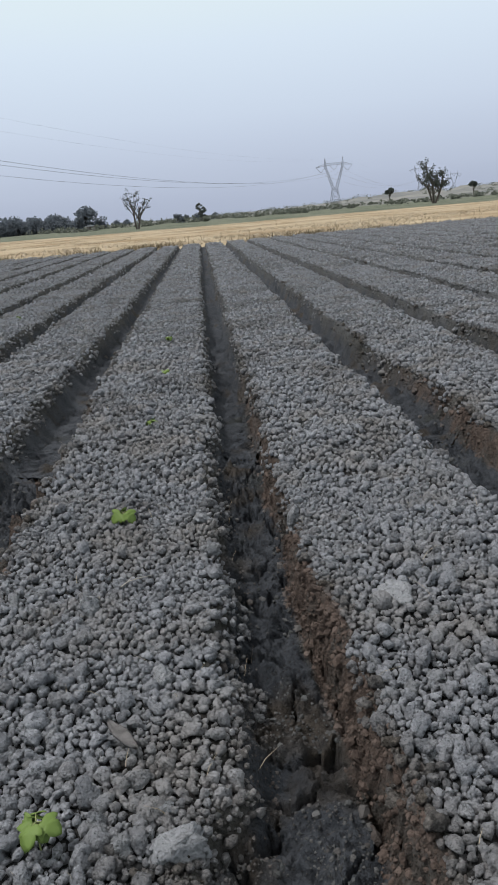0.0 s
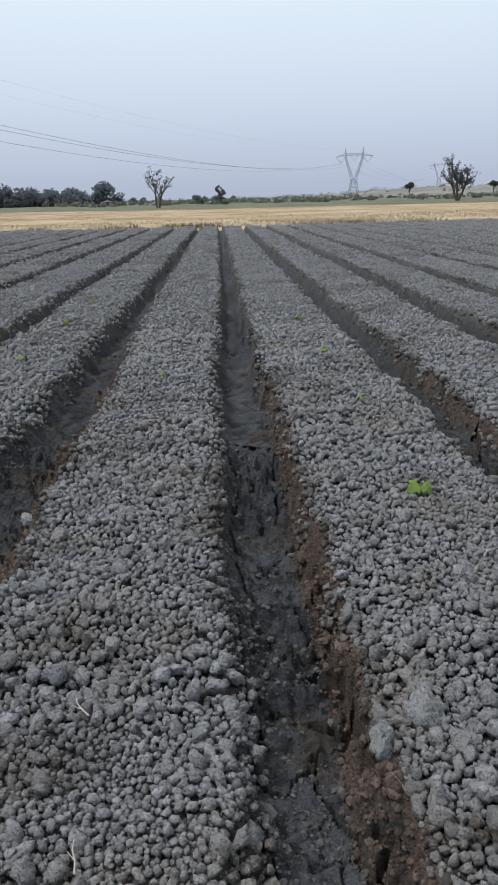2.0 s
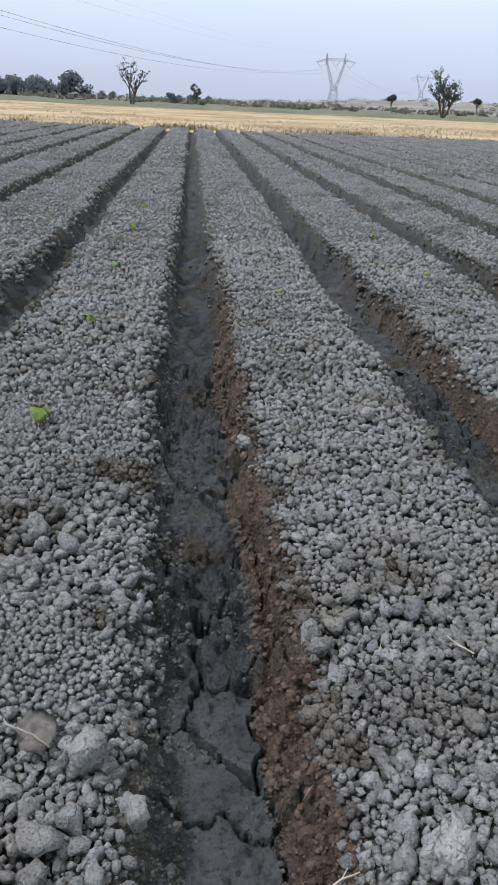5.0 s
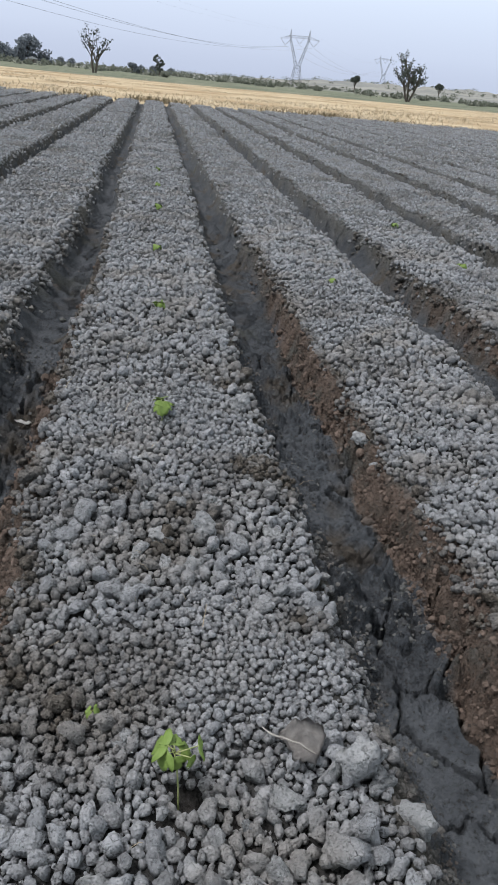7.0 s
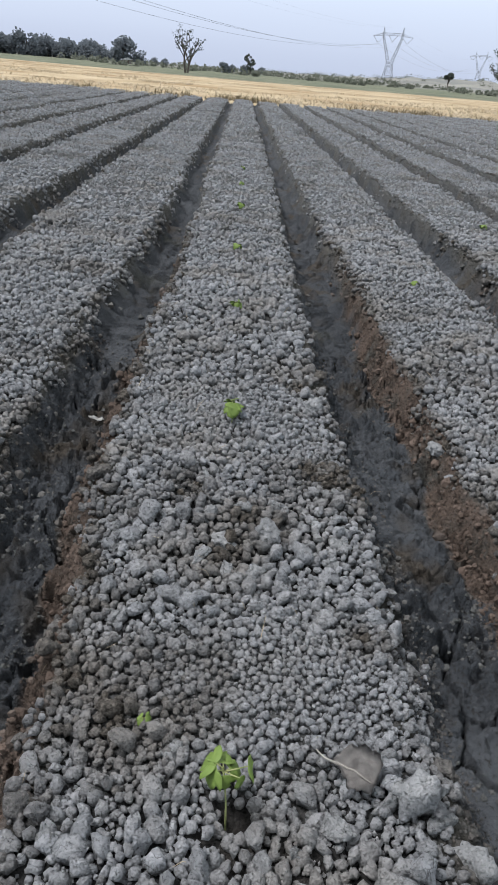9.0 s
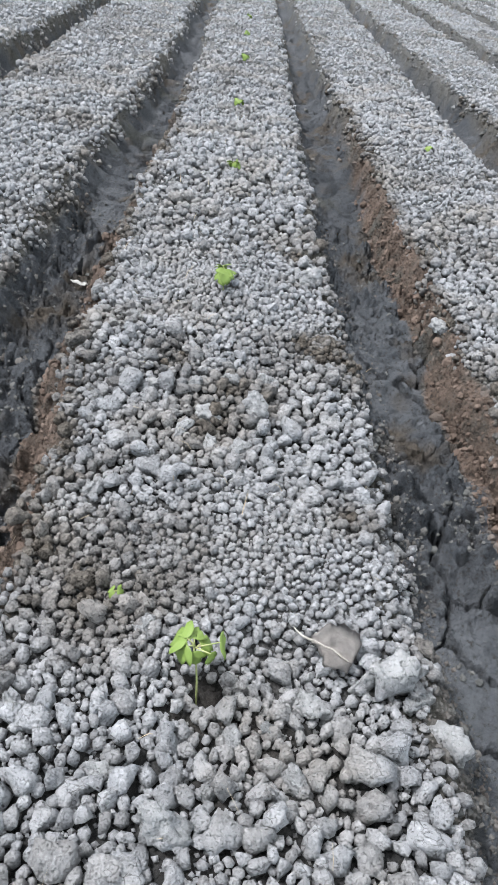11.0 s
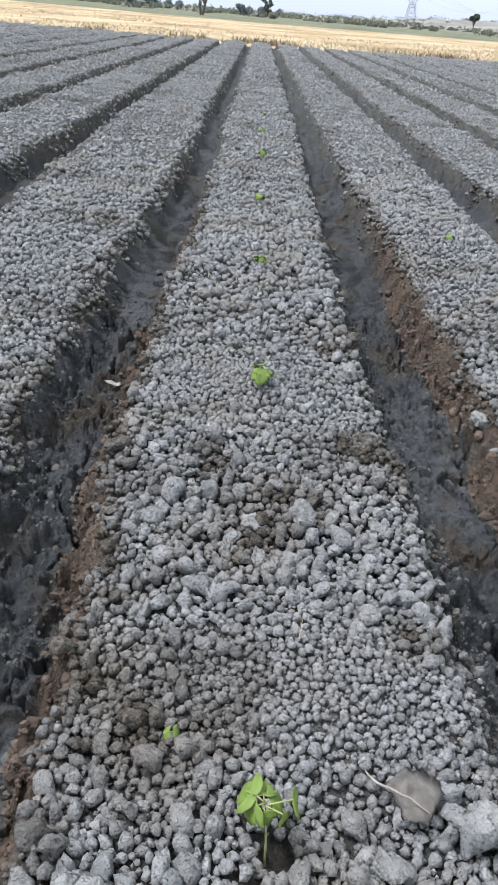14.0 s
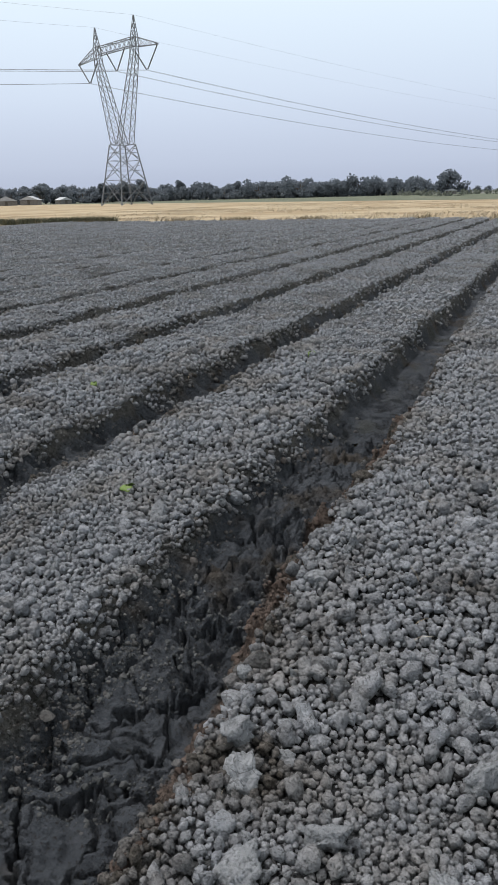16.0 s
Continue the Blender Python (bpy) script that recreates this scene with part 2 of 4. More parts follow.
def value_noise(x, y, k=0):
    x, y = np.asarray(x, float), np.asarray(y, float)
    ix, iy = np.floor(x), np.floor(y)
    fx, fy = x - ix, y - iy
    fx, fy = fx * fx * (3 - 2 * fx), fy * fy * (3 - 2 * fy)
    a, b = hashed(ix, iy, k), hashed(ix + 1, iy, k)
    c, d = hashed(ix, iy + 1, k), hashed(ix + 1, iy + 1, k)
    return (a * (1 - fx) + b * fx) * (1 - fy) + (c * (1 - fx) + d * fx) * fy - 0.5


def cell_gap(x, y, k=0):
    """Distance to the nearest border between jittered cells of size 1."""
    ix, iy = np.floor(x), np.floor(y)
    d1, d2 = np.full(np.shape(x), 9.0), np.full(np.shape(x), 9.0)
    for ox in (-1, 0, 1):
        for oy in (-1, 0, 1):
            cx, cy = ix + ox, iy + oy
            d = np.hypot(cx + hashed(cx, cy, k) - x, cy + hashed(cx, cy, k + 7) - y)
            d2 = np.minimum(np.maximum(d1, d), d2)
            d1 = np.minimum(d1, d)
    return d2 - d1


def ease(t):
    t = np.clip(t, 0, 1)
    return t * t * (3 - 2 * t)


# ---- the field: furrows run along y ----
FURROWS = np.array([-2.9 - 1.22 * k for k in range(21, 0, -1)] + [-2.9, -1.70, -0.43, 0.71, 1.84, 2.98, 4.10] + [4.10 + 1.13 * k for k in range(1, 24)])
FIELD_END = 36.0


def furrow_at(x, y):
    """The furrow nearest to x: its index and the signed distance from its wandering middle line."""
    x = (x + 0.0093 * (y - 4)) / (1 - 0.0037 * (y - 4))     # the rows draw together slowly and bear a little to the left
    mid = (FURROWS[1:] + FURROWS[:-1]) / 2
    i = np.searchsorted(mid, x)
    c = FURROWS[i] + 0.05 * value_noise(y * 0.45, i * 3.7, 11) + 0.04 * value_noise(y * 1.3, i * 2.1, 12)
    c = c + np.where(np.abs(FURROWS[i] - 0.71) < 0.01, 0.06 * np.exp(-((y - 2.2) / 0.9) ** 2), 0.0)
    c = c + np.where(np.abs(FURROWS[i] + 1.70) < 0.01, 0.15 * ease((3.7 - y) / 1.4), 0.0)
    # the furrows to either side are narrower
    return i, (x - c) / (1 - 0.4 * np.maximum(ease((x - 4.3) / 2.5), ease((-4.6 - x) / 4.0)))


# crumbled patches (minus) and patches of large clods (plus): x, y, size, amount
PATCHES = ((0.25, 2.62, 0.20, -0.8), (0.17, 3.12, 0.3, 0.8), (0.13, 2.0, 0.3, 0.8), (1.48, 2.42, 0.22, -0.8), (1.28, 2.85, 0.28, 0.5),
           (1.27, 2.08, 0.2, 0.8), (-0.85, 2.42, 0.2, -0.7), (-0.93, 3.02, 0.3, 0.7), (2.5, 2.45, 0.4, 0.6), (2.5, 4.7, 0.5, -0.4), (3.5, 2.8, 0.5, 0.4))


def coarse_at(x, y):
    """Where the clods are large (towards 1) and where the bed has crumbled to fine soil (towards 0)."""
    c = 0.5 + 0.9 * value_noise(x * 1.9, y * 1.5, 51) + 0.5 * value_noise(x * 4.3, y * 4.3, 52)
    for px, py, size, much in PATCHES:
        c = c + much * np.exp(-((x - px) ** 2 + (y - py) ** 2) / size ** 2)
    return np.clip(c, 0, 1)


# half widths of some furrows up to the clods: middle, left near and further off, right near and further off
WIDTHS = ((-2.90, 0.15, 0.14, 0.22, 0.20), (-1.70, 0.24, 0.17, 0.24, 0.28), (-0.43, 0.14, 0.17, 0.21, 0.15), (0.71, 0.15, 0.19, 0.24, 0.22),
          (1.84, 0.07, 0.17, 0.225, 0.19), (2.98, 0.10, 0.08, 0.25, 0.17))


def edges(i, y):
    """How far the loose clods stay from the middle of a furrow, to its left and to its right."""
    c, far = FURROWS[i], ease((y - 2.4) / 1.4)
    left, right = np.full(np.shape(y), 0.125), np.full(np.shape(y), 0.205)
    for mid, l0, l1, r0, r1 in WIDTHS:
        this = np.abs(c - mid) < 0.01
        left = np.where(this, l0 + (l1 - l0) * far, left)
        right = np.where(this, r0 + (r1 - r0) * far, right)
    left = left + np.where(np.abs(c - 2.98) < 0.01, 0.09 * ease((2.45 - y) / 0.25), 0.0)
    away = ease((y - 5.0) / 6.0)
    return left + (0.12 - left) * away, right + (0.145 - right) * away


def profile(x, y):
    """Height of the soil, and how far a place belongs to a furrow's bottom and to its bank."""
    i, d = furrow_at(x, y)
    n1, n2 = value_noise(x * 2.3, y * 2.3, 1), value_noise(x * 6.0, y * 6.0, 2)
    n3, n4 = value_noise(x * 17.0, y * 17.0, 3), value_noise(x * 45.0, y * 45.0, 4)
    n5 = value_noise(x * 85.0, y * 85.0, 9)
    s = np.abs(d) + 0.04 * n2 + 0.025 * n3
    right = d > 0
    left_edge, right_edge = edges(i, y)
    top = np.where(right, right_edge + 0.02, left_edge + 0.065) + 0.04 * n1
    low = np.where(right, np.maximum(np.where(np.abs(FURROWS[i] - 0.71) < 0.01, 0.48, 0.66) * right_edge, 0.07), np.where(np.abs(FURROWS[i] + 1.70) < 0.01, 0.6 * left_edge, np.minimum(0.4 * left_edge, 0.085))) + 0.04 * value_noise(y * 0.9, i * 5.3, 5)
    # Further to either side the channels are shallower.
    shallow = np.clip(1.0 - 0.10 * np.maximum(np.abs(x) - 6.0, 0), 0.3, 1)
    depth = (0.128 + 0.05 * value_noise(y * 0.8, i * 9.1, 6) + 0.06 * ease((y - 4.0) / 3.0)) * shallow
    up = ease((s - low) / (top - low))
    n6 = value_noise(x * 9.0, y * 7.0, 14)
    wob_x, wob_y = 0.5 * n2 + 0.22 * n3 + 0.10 * n4, 0.5 * n6 + 0.22 * value_noise(x * 19.0, y * 19.0, 15) + 0.10 * n5
    gap = cell_gap(x * 4.6 + wob_x, y * 3.6 + wob_y, 21)
    gap2 = cell_gap(x * 9 + 2 * wob_x, y * 7.5 + 2 * wob_y, 33)
    open_ = np.clip(1.0 + 1.6 * value_noise(x * 2.1, y * 1.6, 8), 0, 1)
    crack = -0.08 * np.clip(1.7 - gap / 0.034, 0, 1) * open_ - 0.03 * np.clip(1.5 - gap2 / 0.06, 0, 1) * np.clip(1.3 - open_ + 2 * n1, 0, 1)
    # smooth plates of dried mud here and there, broken rough mud between them
    rough = np.clip(0.75 + 2.2 * value_noise(x * 1.1 + i, y * 1.4, 16) + 0.6 * ease((y - 2.5) / 0.6) - 0.5 * ease((2.7 - y) / 0.4), 0.45, 1.4) * np.where(FURROWS[i] < -1, 1 - 0.4 * ease((0.05 - d) / 0.12), 1.0)
    clots = np.maximum(n3 + 0.5 * n4, 0) ** 1.2
    n7 = value_noise(x * 30.0 + 4, y * 22.0, 17)
    mud = crack + 0.03 * n1 + 0.02 * n2 + rough * (0.05 * clots + 0.018 * n3 + 0.02 * n7 + 0.016 * n4 + 0.012 * n5 + 0.03 * np.maximum(n6, 0)) + 0.006 * n4 + 0.004 * n7
    bed = 0.02 * ease((np.abs(d) - 0.25) / 0.4) + 0.04 * n1 + 0.026 * n2 + 0.016 * n3 + 0.009 * n4
    side = up * (1 - up)
    z = -depth * (1 - up) + up * bed + (1 - up) * mud + side * np.where(right, 0.8, 0.26) * (0.14 * n2 + 0.11 * n6 + 0.23 * n3 + 0.16 * n7 + 0.22 * n4 + 0.14 * n5 + np.where(right, 0.8, 0.3) * crack)
    z = z - 0.05 * np.exp(-((x - 0.19) ** 2 + (y - 2.27) ** 2) / 0.0016)
    # further off, dark mud colour climbs the right bank, standing for furrow shade
    low2 = low + np.where(right, 0.015 + 0.6 * (top - low) * ease((y - 4.0) / 4.0), 0.72 * (top - low)) + 0.05 * n6
    bottom = ease((low2 - s) / 0.035)
    bank = np.where(right, 1.0 - 0.85 * ease((y - 4.0) / 4.5), 0.22) * ease((s - low + 0.02) / 0.03) * ease((top + 0.05 - s) / 0.08)
    dried = np.clip(1.45 - rough, 0, 1) * np.where((FURROWS[i] > -1) & (FURROWS[i] < 2), 1.0, 0.3)
    # beds left without the painted gap shade: far end, behind the path, crumbled patches
    crumbly_unshaded = np.clip(ease((y - 3.6) / 4.5) + ease((1.65 - y) / 0.4) + np.clip(1.0 - 1.5 * coarse_at(x, y), 0, 1), 0, 1)
    return z, bottom, bank, dried, crumbly_unshaded


def grid_block(xs, ys):
    gx, gy = np.meshgrid(xs, ys)
    x, y = gx.ravel(), gy.ravel()
    z, bottom, bank, dried, crumbly_unshaded = profile(x, y)
    n, m = len(xs), len(ys)
    a = (np.arange(m - 1)[:, None] * n + np.arange(n - 1)[None]).ravel()
    return np.stack([x, y, z], 1), np.stack([a, a + 1, a + n + 1, a + n], 1), bottom, bank, dried, crumbly_unshaded


def growing(lo, hi, first, last):
    out, y = [lo], lo
    while y < hi:
        y += first + (last - first) * (y - lo) / (hi - lo)
        out.append(min(y, hi))
    return np.array(out)


NEAR_FURROWS = [c for c in FURROWS if -3.6 < c < 4.9]
FINE_Y = np.concatenate([np.arange(1.75, 2.9, 0.0048), growing(2.9, 5.0, 0.005, 0.022)])
blocks = []
for c in NEAR_FURROWS:      # furrows fine, the beds between them coarser under their clods
    step = 0.005 if -1.8 < c < 3.1 else 0.011
    blocks.append(grid_block(c + np.concatenate([np.arange(-0.22, 0.236, step), np.arange(0.245, 0.64 if -1.8 < c < -1.6 else 0.42, 0.012)]), FINE_Y if step < 0.01 else np.concatenate([FINE_Y[:-1:2], FINE_Y[-1:]])))
ends = [-5.6] + NEAR_FURROWS + [5.35]
for a, b_ in zip(ends[:-1], ends[1:]):
    blocks.append(grid_block(np.linspace(a + (0.62 if -1.8 < a < -1.6 else 0.40), b_ - (0.21 if b_ in NEAR_FURROWS else -0.15), 32), growing(1.75, 5.0, 0.022, 0.04)))
blocks += [
          grid_block(np.arange(-5.2, 5.5, 0.045), growing(5.0, FIELD_END, 0.03, 0.4)),
          grid_block(np.arange(-5.2, 5.5, 0.15), np.linspace(-3.0, 1.75, 31)),
          grid_block(np.arange(-28.0, -5.1, 0.08), growing(-3.0, FIELD_END, 0.2, 0.6)),
          grid_block(np.arange(5.45, 27.0, 0.07), growing(-3.0, FIELD_END, 0.2, 0.6))]
vs, fs, bs, ks, ds, cs, base = [], [], [], [], [], [], 0
for v, f, b, k, d, e in blocks:
    vs.append(v), fs.append(f + base), bs.append(b), ks.append(k), ds.append(d), cs.append(e)
    base += len(v)
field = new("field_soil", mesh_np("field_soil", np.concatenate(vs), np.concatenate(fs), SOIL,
                                  attrs={"bottom": np.concatenate(bs), "bank": np.concatenate(ks), "dried": np.concatenate(ds), "crumbly_unshaded": np.concatenate(cs)}))
tagged(field, "grey clay field shaped in raised beds with cracked irrigation furrows", "field soil", kind="structure")


def plain_height(x, y):
    r, az = np.hypot(x, y), np.degrees(np.arctan2(x, y))
    z = np.where((y < FIELD_END + 0.5) & (x > -29) & (x < 27.5), -0.45, -0.04) + 0.05 * value_noise(x * 0.2, y * 0.2, 40)
    ridge = ease((az + 4) / 26) * ease((70 - az) / 30) * ease((r - 520) / 380) * 10.0
    ridge = ridge * (1 + 0.55 * value_noise(az * 0.8, r * 0.004, 41) + 0.3 * value_noise(az * 2.5, r * 0.01, 42))
    return z + ridge


def land():
    az = np.radians(np.concatenate([np.arange(-55, 45, 0.25), np.arange(45, 305.1, 5.0)]))
    r = np.concatenate([[0.5], growing(10, 60, 0.8, 1.0), growing(61, 1300, 2, 60), np.array([1500, 1900, 2500, 3400, 4700])])
    ga, gr = np.meshgrid(az, r)
    x, y = (gr * np.sin(ga)).ravel(), (gr * np.cos(ga)).ravel()
    n, m = len(az), len(r)
    a = (np.arange(m - 1)[:, None] * n + np.arange(n - 1)[None]).ravel()
    return np.stack([x, y, plain_height(x, y)], 1), np.stack([a, a + 1, a + n + 1, a + n], 1)


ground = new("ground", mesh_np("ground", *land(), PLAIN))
tagged(ground, "flat dry farmland with straw stubble and far scrub", "ground", kind="structure")


# ---- clods ----
def ball(sub):
    bm = bmesh.new()
    bmesh.ops.create_icosphere(bm, subdivisions=sub, radius=1.0)
    v = np.array([p.co for p in bm.verts])
    f = np.array([[p.index for p in q.verts] for q in bm.faces])
    bm.free()
    return v, f


def lumps(sub, count, seed):
    """Some blunt, angular clod shapes of about radius 1."""
    v, f = ball(sub)
    rng = np.random.default_rng(seed)
    out = []
    for _ in range(count):
        w = v.copy()
        for _ in range(10):      # planes that cut the ball flat
            n = rng.normal(size=3)
            n /= np.linalg.norm(n)
            d = rng.uniform(0.52, 0.88)
            over = np.maximum(w @ n - d, 0)
            w -= over[:, None] * n * 0.96
        for size, much in ((2.2, 0.08), (4.5, 0.06), (8.0, 0.05), (14.0, 0.05)):      # lumps and pits
            for _ in range(3):
                k = rng.normal(size=3) * size
                w *= (1 + much * np.sin(v @ k + rng.uniform(0, 6.28)))[:, None]
        w += rng.normal(0, (0, 0.06, 0.042, 0.024)[sub], w.shape)
        out.append(w * 1.12 * (1.0, rng.uniform(0.7, 1), rng.uniform(0.6, 0.9)))
    return np.array(out), f


def eight(count, seed):
    """Eight sided lumps for the far beds."""
    rng = np.random.default_rng(seed)
    v = np.array([(1, 0, 0), (-1, 0, 0), (0, 1, 0), (0, -1, 0), (0, 0, 1), (0, 0, -1)], float)
    f = np.array([(0, 2, 4), (2, 1, 4), (1, 3, 4), (3, 0, 4), (2, 0, 5), (1, 2, 5), (3, 1, 5), (0, 3, 5)])
    return np.array([v * rng.uniform(0.75, 1.2, (6, 1)) for _ in range(count)]), f


def fourteen(count, seed):
    """Lumps of 24 faces, for clods some metres off."""
    rng = np.random.default_rng(seed)
    v = np.array([(x, y, z) for x in (-1, 1) for y in (-1, 1) for z in (-1, 1)], float) * 0.62
    v = np.concatenate([v, [(1, 0, 0), (-1, 0, 0), (0, 1, 0), (0, -1, 0), (0, 0, 1), (0, 0, -1)]])
    rings = ((8, (4, 6, 7, 5)), (9, (0, 1, 3, 2)), (10, (2, 3, 7, 6)), (11, (0, 4, 5, 1)), (12, (1, 5, 7, 3)), (13, (0, 2, 6, 4)))
    f = np.array([(ring[k], ring[(k + 1) % 4], mid) for mid, ring in rings for k in range(4)])
    return np.array([v * rng.uniform(0.8, 1.18, (14, 1)) * (1, rng.uniform(0.75, 1), rng.uniform(0.65, 0.9)) for _ in range(count)]), f


SHAPES = {0: eight(12, 4), 0.5: fourteen(12, 5), 1: lumps(1, 10, 1), 2: lumps(2, 16, 2), 3: lumps(3, 14, 3)}


def turns(rng, n):
    q = rng.normal(size=(n, 4))
    w, x, y, z = (q / np.linalg.norm(q, axis=1)[:, None]).T
    return np.stack([np.stack([1 - 2 * (y * y + z * z), 2 * (x * y - z * w), 2 * (x * z + y * w)], 1),
                     np.stack([2 * (x * y + z * w), 1 - 2 * (x * x + z * z), 2 * (y * z - x * w)], 1),
                     np.stack([2 * (x * z - y * w), 2 * (y * z + x * w), 1 - 2 * (x * x + y * y)], 1)], 1)


def heap(level, x, y, z, r, rng):
    """Vertices and triangles of many clods at once."""
    shapes, f = SHAPES[level]
    w = shapes[rng.integers(len(shapes), size=len(x))]
    w = np.einsum("nij,nkj->nki", turns(rng, len(x)), w) * r[:, None, None]
    w += np.stack([x, y, z], 1)[:, None]
    faces = (np.arange(len(x)) * w.shape[1])[:, None, None] + f[None]
    return w.reshape(-1, 3), faces.reshape(-1, 3), w.shape[1]


def scatter(x0, x1, y0, y1, spacing, rng):
    """Jittered places, about one for each square of the given side."""
    gx, gy = np.meshgrid(np.arange(x0, x1, spacing), np.arange(y0, y1, spacing))
    x, y = gx.ravel(), gy.ravel()
    return x + rng.uniform(-0.5, 0.5, x.size) * spacing, y + rng.uniform(-0.5, 0.5, x.size) * spacing


def in_view(x, y):
    return (x > -1.5 - 0.92 * (y - 1.28)) & (x < 3.5 + 0.45 * (y - 1.0))


def on_bed(x, y):
    i, d = furrow_at(x, y)
    s = np.abs(d) + 0.08 * value_noise(x * 5, y * 5, 61) + 0.05 * value_noise(x * 14, y * 14, 62)
    hole = np.hypot(x - 0.195, y - 2.265) < 0.035
    left, right = edges(i, y)
    return np.where(hole, -1.0, s - np.where(d > 0, right, left))


# moist patches of the beds: x, y, size
MOIST = ((1.25, 2.87, 0.13), (0.10, 3.05, 0.11), (0.03, 3.32, 0.09), (0.22, 3.2, 0.07), (-0.03, 2.5, 0.07), (0.5, 3.5, 0.12), (-0.17, 2.86, 0.07), (-0.85, 3.3, 0.14), (-1.18, 2.45, 0.12),
         (0.42, 4.3, 0.14), (2.2, 2.2, 0.07), (2.72, 2.22, 0.1), (1.0, 2.35, 0.06), (0.98, 2.75, 0.06), (0.53, 2.75, 0.07), (-0.6, 2.5, 0.08))


def moist_at(x, y):
    """Brown moist clods: all along the banks and in some patches of the beds."""
    edge = ease((0.085 - on_bed(x, y)) / 0.10)
    patch = ease((value_noise(x * 2.4, y * 2.0, 55) + 0.5 * value_noise(x * 6.5, y * 6.5, 56) - 0.2) / 0.2)
    spill = value_noise(x * 15.0, y * 15.0, 57)
    out = np.where(furrow_at(x, y)[1] > 0, 0.85, 0.5) * edge * (0.75 + 1.5 * spill) + 0.4 * patch
    for px, py, size in MOIST:
        out = out + (0.65 + 1.5 * spill) * np.exp(-((x - px) ** 2 + (y - py) ** 2) / size ** 2)
    return np.clip(out, 0, 0.95)


def packed(x0, x1, y0, y1, classes, rng):
    """Places and radii of clods that lie side by side: the largest first, smaller ones into the gaps."""
    cell, taken, out = 0.08, {}, []
    for lo, hi, per_m2, coarse in classes:
        n = int(per_m2 * (x1 - x0) * (y1 - y0))
        x, y = rng.uniform(x0, x1, n), rng.uniform(y0, y1, n)
        c = coarse_at(x, y)
        want = c ** coarse if coarse > 0 else np.ones(n) if coarse == 0 else np.clip(1.1 - 1.8 * c, 0, 1)
        keep = (on_bed(x, y) > -0.012) & in_view(x, y) & (rng.uniform(0, 1, n) < want)
        r = lo + (hi - lo) * rng.uniform(0, 1, n) ** 1.4
        for px, py, pr in zip(x[keep].tolist(), y[keep].tolist(), r[keep].tolist()):
            cx, cy = int(px // cell), int(py // cell)
            free = True
            for ox in (-1, 0, 1):
                for oy in (-1, 0, 1):
                    for qx, qy, qr in taken.get((cx + ox, cy + oy), ()):
                        gap = 0.60 * (pr + qr)
                        if (px - qx) * (px - qx) + (py - qy) * (py - qy) < gap * gap:
                            free = False
                            break
                    if not free:
                        break
                if not free:
                    break
            if free:
                taken.setdefault((cx, cy), []).append((px, py, pr))
                out.append((px, py, pr))
    return np.array(out).reshape(-1, 3)


NEAR = ((0.027, 0.037, 40, 2.2), (0.019, 0.027, 620, 1.2), (0.0135, 0.019, 3000, 0.5), (0.0095, 0.0135, 6500, 0), (0.0065, 0.010, 9000, 0), (0.0045, 0.0065, 9000, -1))
FILL = ((0.0035, 0.0065, 10000, 0),)
MID = ((0.026, 0.036, 60, 2.0), (0.017, 0.026, 900, 1.0), (0.0115, 0.017, 3000, 0))


def bed_clods(x0, x1, rng):
    """The loose clods of one bed, packed close near the path and coarser far off."""
    vs, fs, ws, soft, base = [], [], [], [], 0

    def put(level, x, y, r, sink):
        nonlocal base
        if len(x):
            v, f, n = heap(level, x, y, profile(x, y)[0] + r * (sink + rng.uniform(-0.15, 0.45, x.size)), r, rng)
            wet = np.clip(moist_at(x, y) + rng.normal(0, 0.12, x.size), 0, 1)
            vs.append(v), fs.append(f + base), ws.append(np.repeat(wet, n)), soft.append(np.full(len(f), level >= 0.5))
            base += len(v)

    for y0, y1, classes, fine in ((1.7, 2.9, NEAR + FILL, 0.021), (2.9, 4.2, NEAR, 0.03), (4.2, 8.0, MID, 0.05)):
        p = packed(x0, x1, y0, y1, classes, rng)
        if len(p):
            x, y, r = p.T
            big = r > fine
            off = np.full(x.size, y0 > 4.0)
            tiny = r < 0.0067
            tiny = tiny | (r < 0.0155) & off
            mid, small = ~big & ~off & (r > 0.012), ~big & ~tiny & (off | (r <= 0.012))
            for level, those in ((2, big), (1, mid), (0.5, small), (0, tiny)):
                put(level, x[those], y[those], r[those], 0.62)
    for y0, y1, spacing, lo, hi in ((8.0, 16.0, 0.050, 0.014, 0.036), (16.0, 36.0, 0.115, 0.024, 0.05)):
        x, y = scatter(x0, x1, y0, y1, spacing, rng)
        keep = (on_bed(x, y) > 0.0) & in_view(x, y)
        x, y = x[keep], y[keep]
        r = lo + (hi - lo) * rng.uniform(0, 1, x.size) ** 1.8 * (0.5 + 0.5 * coarse_at(x, y))
        put(0, x, y, r, 0.15)
    if -7 < x0 < 7:     # coarser cover beside and behind the path
        x, y = scatter(x0, x1, -3.0, 8.0, 0.046, rng)
        keep = (on_bed(x, y) > 0.0) & ~(in_view(x, y) & (y > 1.7))
        x, y = x[keep], y[keep]
        put(0, x, y, 0.014 + 0.022 * rng.uniform(0, 1, x.size) ** 1.6, 0.2)
    return (np.concatenate(vs), np.concatenate(fs), np.concatenate(ws), np.concatenate(soft)) if vs else None


